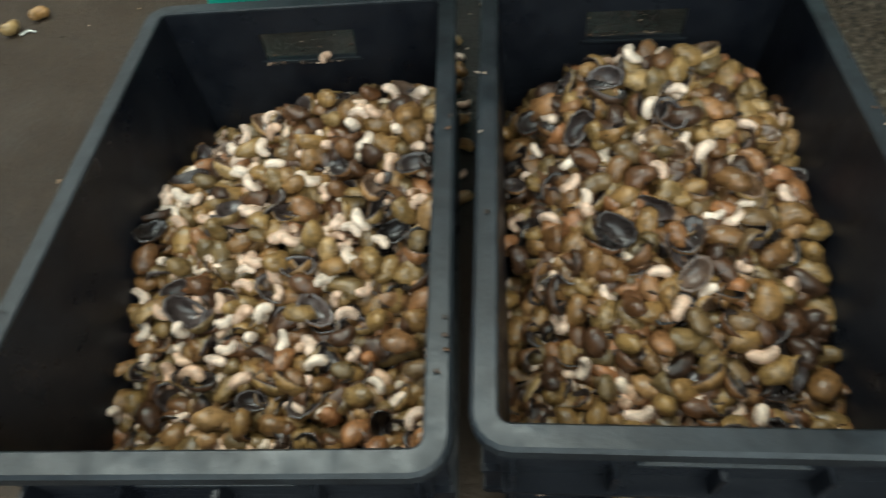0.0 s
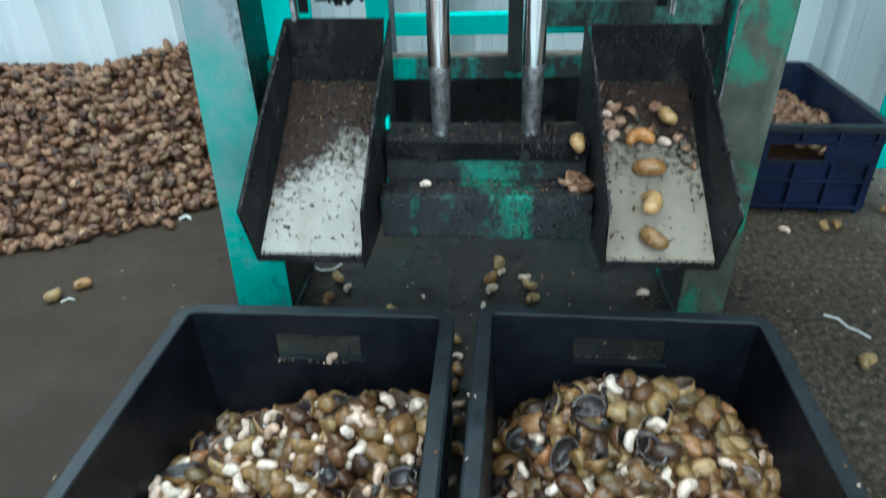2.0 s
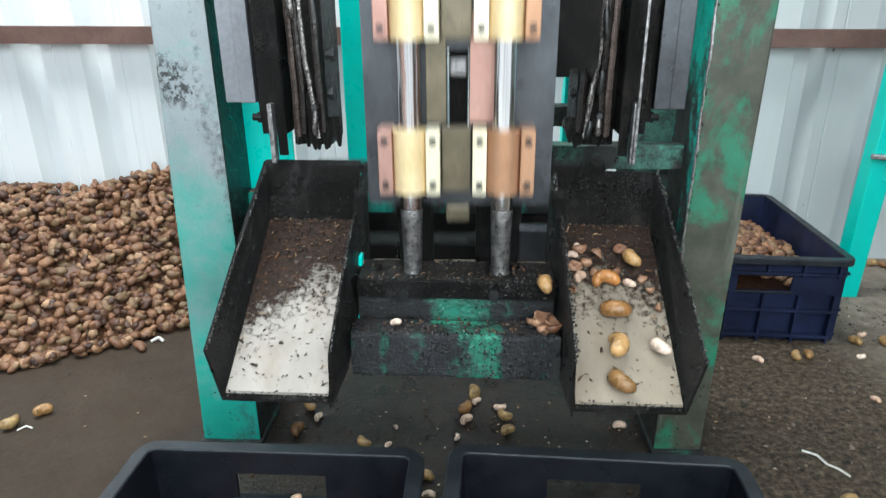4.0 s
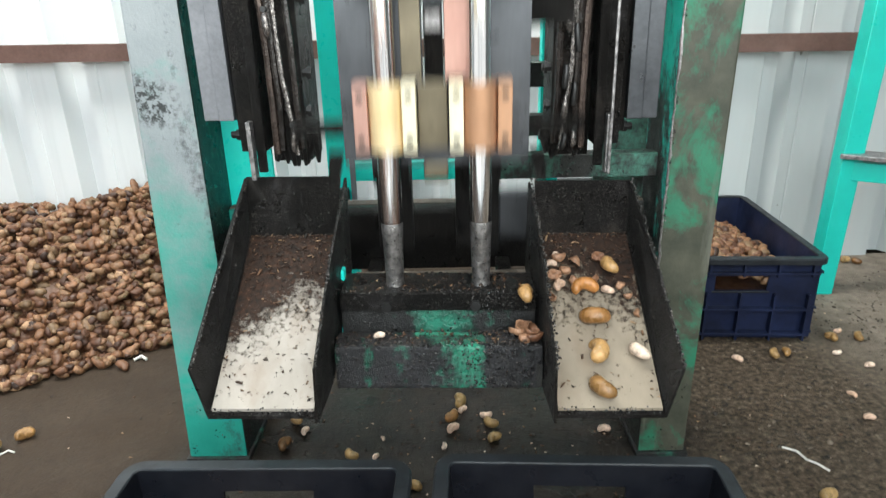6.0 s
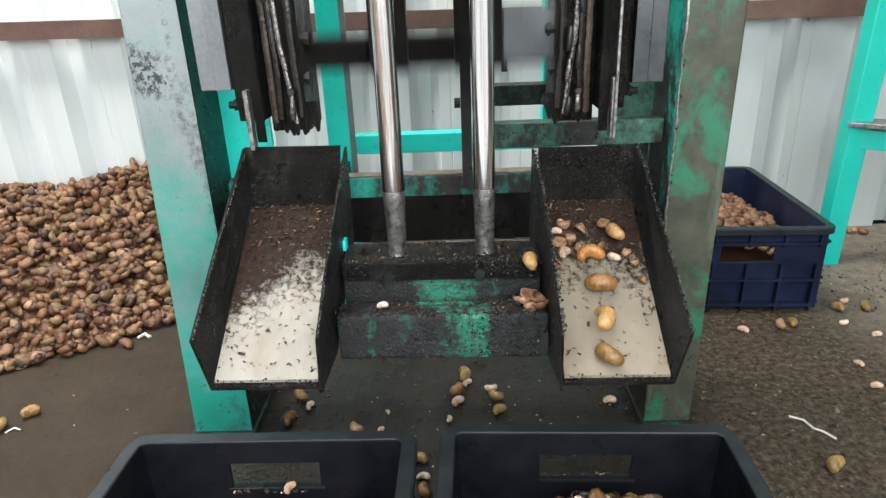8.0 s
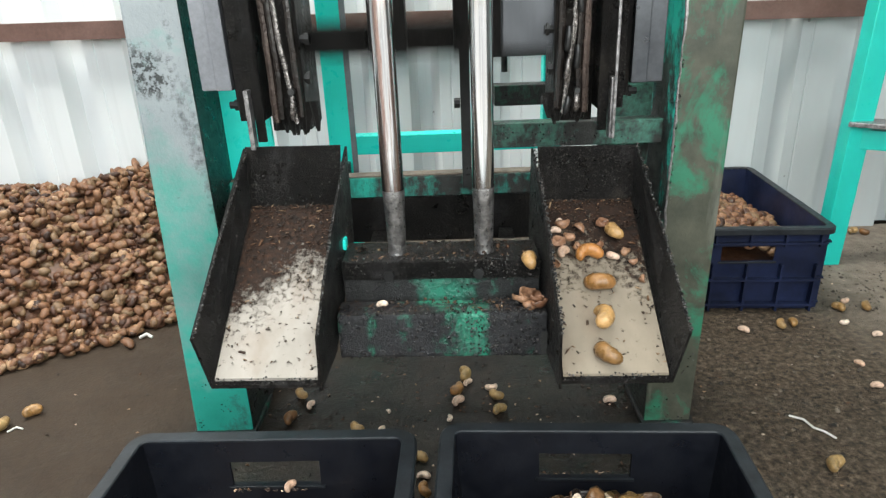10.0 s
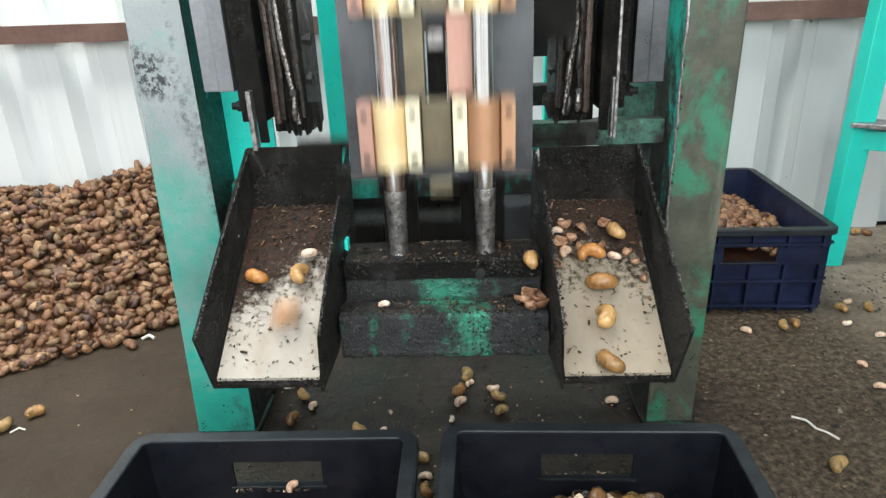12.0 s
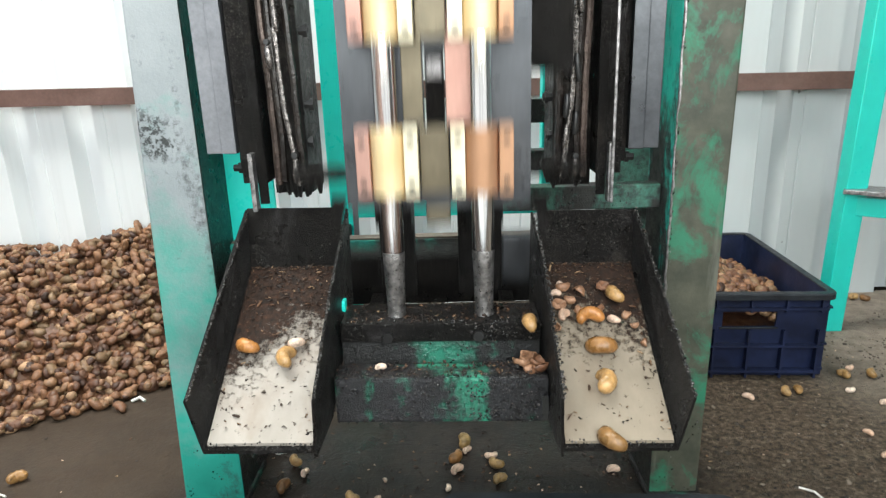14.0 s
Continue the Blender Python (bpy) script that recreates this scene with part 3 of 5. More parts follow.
def raw_pile():
    rng = random.Random(4)
    places = []

    def top(x, y):
        toe = 1.60 + 0.60 * (x + 1.0) + 0.035 * math.sin(9 * x) if x > -1.0 else 1.60 + 0.22 * (x + 1.0) + 0.03 * math.sin(7 * x)
        d = y - toe
        side = min(1.0, max(0.0, (-0.52 - x) / 0.3))
        return d, min(0.285 - 0.05 * min(1.0, max(0.0, (-0.98 - x) / 0.12)), 0.02 + 0.43 * d) * (0.25 + 0.75 * side) * min(1.0, max(0.1, (x + 2.12) / 0.3)) + 0.02 * noise.noise((7 * x, 7 * y, 0))

    for layer in range(3):
        for _ in range(2600):
            x, y = rng.uniform(-2.1, -0.5), rng.uniform(1.2, 2.30)
            d, h = top(x, y)
            if d < -0.01 and rng.random() > 0.015 * (1 if d > -0.12 else 0):
                continue
            z = 0.012 if d < 0.03 else max(0.012, h - 0.016 * layer)
            places.append((x, y, z))
    bent = kidney(0.044, 0.025, 0.018, 1.25)
    ob = strew("raw_nut_pile", [(*crumple(RAW if k % 2 else bent, 60 + k, 0.0022), 0, 1, None) for k in range(6)], places, rng, [NUT_RAW], 0.55)
    tagged(ob, "sloping heap of brown unshelled cashew nuts on the floor", "nut heap", kind="stuff")
    # the front rows, each nut a part of the heap
    near = [p for p in places if -0.02 < top(p[0], p[1])[0] < 0.30 and -1.25 < p[0] < -0.55]
    for x, y, z in rng.sample(near, 290):
        s = rng.uniform(0.85, 1.12)
        piece = new("nut", RAW_PIECE)
        piece.parent = ob
        piece.matrix_world = pose(x, y, z + 0.005, rng.uniform(-30, 30), rng.uniform(-30, 30), rng.uniform(0, 360)) @ Matrix.Diagonal((s, s, s, 1))
    # the core that the loose nuts lie on
    bm = bmesh.new()
    grid = {}
    nx, ny = 34, 22
    for i in range(nx + 1):
        for j in range(ny + 1):
            x, y = -2.1 + 1.6 * i / nx, 1.25 + 1.06 * j / ny
            d, h = top(x, y)
            grid[i, j] = bm.verts.new((x, y, max(-0.02, h - 0.03 if d > 0.03 else -0.02)))
    for i in range(nx):
        for j in range(ny):
            bm.faces.new((grid[i, j], grid[i + 1, j], grid[i + 1, j + 1], grid[i, j + 1]))
    core = part("heap_core", bm, NUT_RAW, ob, "packed nuts under the surface")


raw_pile()


# ---- crates ----
def crate(at, blue=False, width=0.40, length=0.588, high=0.205):
    c = thing("crate", "dusty navy plastic crate with handle slots on the floor", "crate", "plastic crates", at=at)
    w, l, t, rim = width / 2 - 0.018, length / 2 - 0.018, 0.005, 0.018
    skin = CRATE_BLUE if blue else CRATE
    inset = 0.012
    bm = bmesh.new()
    box(bm, -w + inset, w - inset, -l + inset, l - inset, 0.004, 0.010)
    part("base", bm, skin, c)
    for s in (-1, 1):
        bm = bmesh.new()
        lo = [(s * (w - inset), -l + inset, 0.004), (s * (w - inset), l - inset, 0.004), (s * (w - inset - t), l - inset, 0.004), (s * (w - inset - t), -l + inset, 0.004)]
        hi = [(s * w, -l, high - 0.004), (s * w, l, high - 0.004), (s * (w - t), l, high - 0.004), (s * (w - t), -l, high - 0.004)]
        hexa(bm, lo, hi)
        bmesh.ops.recalc_face_normals(bm, faces=bm.faces[:])
        part("side_wall", bm, skin, c)
        # end wall round a handle slot
        bm = bmesh.new()

        def spot(x, z, d):
            k = z / high
            return (x * (1 - inset / w * (1 - k)), s * (l - inset * (1 - k) - d), z)

        xs, zs = (-w, -0.062, 0.062, w), (0.004, 0.132, 0.170, high - 0.004)
        for i in range(3):
            for j in range(3):
                if (i, j) == (1, 1):
                    continue
                q = [(xs[i], zs[j]), (xs[i + 1], zs[j]), (xs[i + 1], zs[j + 1]), (xs[i], zs[j + 1])]
                hexa(bm, [spot(x, z, 0) for x, z in q], [spot(x, z, t) for x, z in q])
        bmesh.ops.remove_doubles(bm, verts=bm.verts[:], dist=0.0003)
        bmesh.ops.recalc_face_normals(bm, faces=bm.faces[:])
        part("end_wall", bm, skin, c)
        part("slot_lip", block(-0.066, 0.066, min(s * (l - 0.001), s * (l - 0.012)), max(s * (l - 0.001), s * (l - 0.012)), 0.127, 0.1315, 0.001), CRATE_RIM, c)
    # rim: a flange with rounded corners and a turned-down edge
    section = ((-0.0052, high - 0.0038), (-0.0052, high - 0.0015), (-0.0035, high), (0.0125, high), (0.0155, high - 0.003), (0.0155, high - 0.015), (0.0128, high - 0.015), (0.0128, high - 0.0038))
    bm = bmesh.new()
    loops = []
    for o, z in section:
        rad, loop = 0.014 + o, []
        for q, (u, v) in enumerate(((1, 1), (-1, 1), (-1, -1), (1, -1))):
            for k in range(6):
                a = math.pi / 2 * (q + k / 5)
                loop.append(bm.verts.new((u * (w + o - rad) + rad * math.cos(a), v * (l + o - rad) + rad * math.sin(a), z)))
        loops.append(loop)
    for k in range(len(loops)):
        p, q = loops[k], loops[(k + 1) % len(loops)]
        for i in range(24):
            bm.faces.new((p[i], p[(i + 1) % 24], q[(i + 1) % 24], q[i]))
    bmesh.ops.recalc_face_normals(bm, faces=bm.faces[:])
    part("rim", bm, CRATE_RIM, c)
    # outside ribs
    ribs = bmesh.new()

    def lean(z):
        return inset * (1 - z / high)

    for s in (-1, 1):
        for z in (0.02, 0.085, 0.178):
            o, i = s * (l + 0.010), s * (l - lean(z) - 0.001)
            box(ribs, -w + lean(z), w - lean(z), min(o, i), max(o, i), z, z + 0.005)
            o, i = s * (w + 0.010), s * (w - lean(z) - 0.001)
            box(ribs, min(o, i), max(o, i), -l + lean(z), l - lean(z), z, z + 0.005)
        for k in range(5):
            x = -w + 0.016 + k * (2 * w - 0.032) / 4
            for z0, z1 in ((0.006, 0.126), (0.172, high - 0.0072)):
                a0, a1 = (l - lean(z0) - 0.001, l - lean(z1) - 0.001)
                hexa(ribs, [(x - 0.0025, s * (l + 0.008), z0), (x + 0.0025, s * (l + 0.008), z0), (x + 0.0025, s * a0, z0), (x - 0.0025, s * a0, z0)],
                     [(x - 0.0025, s * (l + 0.008), z1), (x + 0.0025, s * (l + 0.008), z1), (x + 0.0025, s * a1, z1), (x - 0.0025, s * a1, z1)])
        for k in range(7):
            y = -l + 0.016 + k * (2 * l - 0.032) / 6
            z0, z1 = 0.006, high - 0.0072
            a0, a1 = (w - lean(z0) - 0.001, w - lean(z1) - 0.001)
            hexa(ribs, [(s * (w + 0.008), y - 0.0025, z0), (s * (w + 0.008), y + 0.0025, z0), (s * a0, y + 0.0025, z0), (s * a0, y - 0.0025, z0)],
                 [(s * (w + 0.008), y - 0.0025, z1), (s * (w + 0.008), y + 0.0025, z1), (s * a1, y + 0.0025, z1), (s * a1, y - 0.0025, z1)])
    bmesh.ops.recalc_face_normals(ribs, faces=ribs.faces[:])
    part("rib", ribs, skin, c)
    return c


crate(pose(-0.2145, 0.800, 0.0, 0, 0, -0.6), False, 0.396, 0.600)
crate(pose(0.1955, 0.805, 0.0, 0, 0, -2.4), False, 0.392, 0.594)
tagged(crate(pose(0.738, 2.03, 0.0, 0, 0, -3.5), True, 0.38, 0.550, 0.22), "blue plastic crate of raw nuts standing against the wall")


HEAP_MESHES = []


def heap_meshes():
    for s, m in ((RAW, SHELL_EACH), (curl(0.0120, 1.45, 0.0092, 0.020, 11, 9), SHELL_EACH), (MEAT, KERNEL_EACH), (curl(0.0095, 1.6, 0.0056, 0.012, 11, 8), KERNEL_EACH)):
        HEAP_MESHES.append(nut_mesh("nut", s, m))
    for k in range(3):
        HEAP_MESHES.append(nut_mesh("nut", crumple(RAW, 40 + k, 0.0026), SHELL_EACH))
    for s in (HALF, DOME, crumple(HALF, 3, 0.0026), crumple(DOME, 4, 0.0026), crumple(DOME, 5, 0.0036)):
        me = nut_mesh("shell", s, SHELL_EACH)
        me.materials.append(CUP_EACH)
        for k, p in enumerate(me.polygons):
            v = list(p.vertices)
            p.material_index = 1 if (len(v) == 4 and max(v) >= 30 and min(v) >= 20) or (len(v) == 3 and k % 2) else 0
        HEAP_MESHES.append(me)


heap_meshes()


def crate_heap(cx, cy, yaw, w, l, shape, seed, label, meat, number):
    rng = random.Random(seed)
    m = pose(cx, cy, 0, 0, 0, yaw)
    places = []

    def top(x, y):
        p = m @ Vector((x, y, 0))
        return p.x, p.y, max(0.016, shape(p.x, p.y) + 0.009 * noise.noise((16 * x, 16 * y, seed)))

    for layer in range(1, 4):
        for _ in range(number):
            x, y, h = top(rng.uniform(-w, w), rng.uniform(-l, l))
            places.append((x, y, max(0.015, h - 0.011 * layer)))
    worn, rough = crumple(RAW, 9, 0.003), crumple(DOME, 8, 0.004)
    kinds = [(worn[0], worn[1], 0, 3, None), (HALF[0], HALF[1], 0, 2, 1), (rough[0], rough[1], 0, 5, 1), (MEAT[0], MEAT[1], 2, meat, None), (BIT[0], BIT[1], 2, 1.0, None)]
    ob = strew("shell_heap", kinds, places, rng, [SHELL, CUP, KERNEL], 0.6)
    # the loose top pieces, each a part of the heap
    names = ("nut", "nut", "kernel", "kernel", "nut", "nut", "nut", "shell", "shell", "shell", "shell", "shell")
    odds = (0.7, 0.7, meat, meat * 0.8, 1.2, 1.2, 1.2, 2.2, 1.0, 2.0, 1.6, 1.6)
    spots = []
    tries = 0
    while len(spots) < 300 and tries < 9000:
        tries += 1
        x, y = rng.uniform(-w, w), rng.uniform(-l, l)
        if all((x - u) ** 2 + (y - v) ** 2 > 0.0145 ** 2 for u, v in spots):
            spots.append((x, y))
    for x, y in spots:
        k = rng.choices(range(12), odds)[0]
        px, py, h = top(x, y)
        s = rng.uniform(0.8, 1.18)
        piece = new(names[k], HEAP_MESHES[k])
        piece.parent = ob
        piece.matrix_world = pose(px, py, h + rng.uniform(-0.003, 0.007), math.degrees(rng.gauss(0, 0.6)), math.degrees(rng.gauss(0, 0.6)), rng.uniform(0, 360)) @ Matrix.Diagonal((s, s, s, 1))
    return tagged(ob, label, "shell heap", kind="stuff")


def ease(v, a, b):
    return min(1.0, max(0.0, (v - a) / (b - a)))


def left_shape(x, y):
    h = 0.022 + 0.38 * max(0.0, y - 0.59) if y < 0.95 else 0.159 - 0.9 * (y - 0.95)
    off = max(0.0, -0.19 - x)
    return h - (0.08 * ease(y, 0.6, 0.8) + 0.42 * ease(y, 0.82, 0.95)) * off


def right_shape(x, y):
    h = 0.030 + 0.42 * max(0.0, y - 0.60) if y < 0.97 else 0.185 - 0.9 * (y - 0.97)
    return h - ((0.8 + 2.4 * ease(y, 0.80, 0.96)) if x > 0.2 else (1.5 + 3.2 * ease(y, 0.78, 0.96))) * (x - 0.2) ** 2


crate_heap(-0.2145, 0.796, -0.6, 0.166, 0.264, left_shape, 11, "wet brown cashew shells and ivory kernels heaped in a crate", 3.5, 560)
crate_heap(0.1945, 0.804, -2.4, 0.163, 0.262, right_shape, 12, "glossy olive-brown cashew shells with few kernels in a crate", 1.6, 560)


def spare_heap():
    rng = random.Random(5)
    places = []
    for layer in range(2):
        for _ in range(330):
            x, y = rng.uniform(0.59, 0.875), rng.uniform(1.80, 2.25)
            h = 0.225 - 0.33 * max(0.0, x - 0.645) - 0.05 * abs(y - 2.0) - 0.02 * layer
            places.append((x, y, max(0.08, h)))
    tagged(strew("raw_nut_heap", [(RAW[0], RAW[1], 0, 1, None)], places, rng, [NUT_RAW], 0.5), "brown unshelled nuts filling the blue crate", "nut heap", kind="stuff")
    bm = bmesh.new()
    hexa(bm, [(0.60, 1.83, 0.012), (0.86, 1.83, 0.012), (0.88, 2.24, 0.012), (0.61, 2.24, 0.012)], [(0.60, 1.83, 0.07), (0.86, 1.83, 0.06), (0.88, 2.24, 0.11), (0.61, 2.24, 0.19)])
    tagged(new("packed_nuts", link_mesh("packed_nuts", bm, NUT_RAW)), "packed raw nuts under the heap in the crate", "nut heap", kind="stuff")


spare_heap()


# ---- shelling machine ----
# the chutes and the rod base sit slightly out of level
TILT = Matrix.Translation((0.02, 0.0, 0.45)) @ pose(0, 0, 0, 0, 0.8, 0) @ Matrix.Translation((-0.02, 0.0, -0.45))
machine = thing("shelling_machine", "green-painted cashew shelling machine caked in black oil and grime", "machine")


def chute(x0, x1, side, top):
    """A sloping tray with a back plate, two leaning cheeks and a pale liner. side: -1 where the outer cheek is on the left."""
    t = 0.003

    def fz(y):
        return 0.355 + 0.645 * (y - 1.002)

    bm = bmesh.new()
    hexa(bm, [(x0 - 0.004, 0.992, fz(0.992) - 0.008), (x1 + 0.004, 0.992, fz(0.992) - 0.008), (x1 + 0.004, 1.215, fz(1.215) - 0.008), (x0 - 0.004, 1.215, fz(1.215) - 0.008)],
         [(x0 - 0.004, 0.992, fz(0.992) - 0.004), (x1 + 0.004, 0.992, fz(0.992) - 0.004), (x1 + 0.004, 1.215, fz(1.215) - 0.004), (x0 - 0.004, 1.215, fz(1.215) - 0.004)])
    tray = part("chute", bm, BLACK_OIL, machine, "oil-black sloping steel chute")
    bm = bmesh.new()
    hexa(bm, [(x0, 0.996, fz(0.996) - 0.0035), (x1, 0.996, fz(0.996) - 0.0035), (x1, 1.205, fz(1.205) - 0.0035), (x0, 1.205, fz(1.205) - 0.0035)],
         [(x0, 0.996, fz(0.996)), (x1, 0.996, fz(0.996)), (x1, 1.205, fz(1.205)), (x0, 1.205, fz(1.205))])
    part("liner", bm, LINER_WHITE if side < 0 else LINER_BEIGE, tray, "off-white liner stained with brown crumbs")
    outer, inner = (x0, x1) if side < 0 else (x1, x0)
    o = side
    # outer cheek: leans out, with a folded nose
    prof = [(0.993, fz(0.993) - 0.008, 0.0), (0.992, 0.404, 0.013), (1.10, 0.468, 0.013), (1.225, top - 0.001, 0.003), (1.225, fz(1.21) - 0.01, 0.0)]
    for nm, base, lean, pr in (("outer_cheek", outer, o, prof), ("inner_cheek", inner, -o, [(0.990, fz(0.99) - 0.012, 0.0), (0.985, 0.408, 0.003), (1.10, 0.492, 0.006), (1.225, top - 0.001, 0.010), (1.225, 0.43, 0.010), (1.06, 0.345, 0.006)])):
        bm = bmesh.new()
        a = [bm.verts.new((base + lean * (q + 0.002), y, z)) for y, z, q in pr]
        b = [bm.verts.new((base + lean * (q + 0.002 + t), y, z)) for y, z, q in pr]
        bm.faces.new(a), bm.faces.new(b[::-1])
        n = len(a)
        for k in range(n):
            bm.faces.new((a[k], b[k], b[(k + 1) % n], a[(k + 1) % n]))
        bmesh.ops.recalc_face_normals(bm, faces=bm.faces[:])
        part(nm, bm, BLACK_OIL, tray)
    bm = bmesh.new()
    hexa(bm, [(x0 - 0.002, 1.204, fz(1.2) - 0.01), (x1 + 0.002, 1.204, fz(1.2) - 0.01), (x1 + 0.002, 1.208, fz(1.2) - 0.01), (x0 - 0.002, 1.208, fz(1.2) - 0.01)],
         [(x0 - 0.006, 1.226, top), (x1 + 0.006, 1.226, top), (x1 + 0.006, 1.230, top), (x0 - 0.006, 1.230, top)])
    part("back_plate", bm, BLACK_OIL, tray)
    tray.matrix_world = TILT
    return tray


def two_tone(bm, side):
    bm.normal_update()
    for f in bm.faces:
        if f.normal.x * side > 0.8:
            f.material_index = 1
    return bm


def frame_of_machine():
    # front posts
    bm = bmesh.new()
    hexa(bm, [(-0.450, 1.35, 0.0), (-0.343, 1.35, 0.0), (-0.343, 1.52, 0.0), (-0.450, 1.52, 0.0)], [(-0.392, 1.35, 1.7), (-0.338, 1.35, 1.7), (-0.338, 1.52, 1.7), (-0.392, 1.52, 1.7)])
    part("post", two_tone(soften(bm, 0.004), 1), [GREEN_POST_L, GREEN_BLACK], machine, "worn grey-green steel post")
    bm = bmesh.new()
    hexa(bm, [(0.372, 1.35, 0.0), (0.455, 1.35, 0.0), (0.455, 1.52, 0.0), (0.372, 1.52, 0.0)], [(0.377, 1.35, 1.7), (0.470, 1.35, 1.7), (0.470, 1.52, 1.7), (0.377, 1.52, 1.7)])
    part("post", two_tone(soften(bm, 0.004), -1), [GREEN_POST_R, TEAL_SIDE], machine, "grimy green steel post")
    # foot sleeves with brighter paint
    part("foot", block(-0.455, -0.338, 1.343, 1.467, 0.0, 0.012, 0.003), GREEN_DARK, machine)
    part("foot", block(0.367, 0.461, 1.343, 1.467, 0.0, 0.012, 0.003), GREEN_DARK, machine)
    # weld bead up the edge of the posts
    rng = random.Random(2)
    for x0, x1, z0, z1 in ((0.3740, 0.3762, 0.30, 1.0),):
        bm = bmesh.new()
        pts = [(x0 + (x1 - x0) * k / 60 + rng.uniform(-0.0015, 0.0015), 1.347 + rng.uniform(-0.001, 0.001), z0 + (z1 - z0) * k / 60) for k in range(61)]
        tube(bm, pts, [0.0019 + rng.uniform(-0.0008, 0.0010) for _ in pts], 6)
        part("weld_bead", bm, SILVER, machine, "rough pale weld bead", True)
    # side web plates behind the chutes
    part("web_plate", block(-0.36, -0.262, 1.4525, 1.460, 0.36, 1.2, 0.001), GREEN_NEW, machine, "turquoise web plate")
    part("web_plate", block(0.285, 0.370, 1.452, 1.460, 0.40, 1.2, 0.001), GREEN_OLD, machine)
    # lower cross beam, dark box section
    part("cross_beam", block(-0.342, 0.371, 1.43, 1.47, 0.345, 0.4255, 0.003), BLACK_OIL, machine, "oil-black lower cross beam")
    part("cross_beam", block(-0.342, 0.370, 1.432, 1.462, 0.426, 0.460, 0.002), TEAL_BEAM, machine, "worn green cross beam")
    part("beam_cap", block(-0.340, 0.368, 1.436, 1.461, 0.4603, 0.4635, 0.001), DUSTY, machine, "tan dust caked on the cross beam")
    part("cross_bar", block(0.105, 0.372, 1.39, 1.425, 0.514, 0.552, 0.002), GREEN_OLD, machine, "dirty green cross bar")
    part("cross_bar", block(0.12, 0.36, 1.58, 1.62, 0.548, 0.585, 0.002), GREEN_DARK, machine)
    part("guide_post", block(0.056, 0.078, 1.39, 1.42, 0.45, 1.2, 0.002), GREEN_DARK, machine, "blackened green upright")
    # rear frame
    for x in (-0.222, 0.228):
        part("rear_post", block(x, x + (0.05 if x < 0 else 0.04), 1.72, 1.76, 0.0, 1.5, 0.002), GREEN_NEW, machine, "clean turquoise rear post")
    part("rear_bar", block(-0.172, 0.228, 1.722, 1.758, 0.432, 0.472, 0.002), GREEN_NEW, machine, "clean turquoise rear bar")
    part("rear_bar", block(0.122, 0.36, 1.66, 1.70, 0.628, 0.674, 0.002), GREEN_DARK, machine)
    part("bolt", rod(bmesh.new(), (0.146, 1.68, 0.6275), (0.146, 1.68, 0.598), 0.006, 8), BOLT, machine)
    part("bolt", rod(bmesh.new(), (0.0555, 1.405, 0.585), (0.046, 1.405, 0.585), 0.008, 8), BOLT, machine)
    part("rear_rail", block(-0.184, 0.228, 1.60, 1.625, 0.408, 0.418, 0.001), PLATE, machine, "bare grey rail")
    part("rear_strip", block(-0.174, -0.163, 1.712, 1.7195, 0.38, 1.2, 0.001), PLATE, machine)
    part("drain_tray", block(-0.098, 0.152, 1.176, 1.242, 0.412, 0.418, 0.001), DUSTY, machine, "tan dusty tray")
    # top yoke and side beams, above the view
    part("top_beam", block(-0.37, 0.45, 1.33, 1.48, 1.70, 1.82, 0.004), GREEN_OLD, machine)
    for x in (-0.33, 0.33):
        part("side_beam", block(x - 0.03, x + 0.03, 1.47, 1.72, 1.2, 1.26, 0.002), GREEN_OLD, machine)
        part("side_beam", block(x - 0.03, x + 0.03, 1.461, 1.74, 0.36, 0.42, 0.002), GREEN_DARK, machine)
    part("rear_foot_bar", block(-0.36, -0.18, 1.70, 1.76, 0.36, 0.42, 0.002), GREEN_DARK, machine)
    part("rear_foot_bar", block(0.225, 0.36, 1.70, 1.76, 0.36, 0.42, 0.002), GREEN_DARK, machine)


frame_of_machine()
chute(-0.231, -0.115, -1, 0.562)
chute(0.160, 0.277, 1, 0.554)


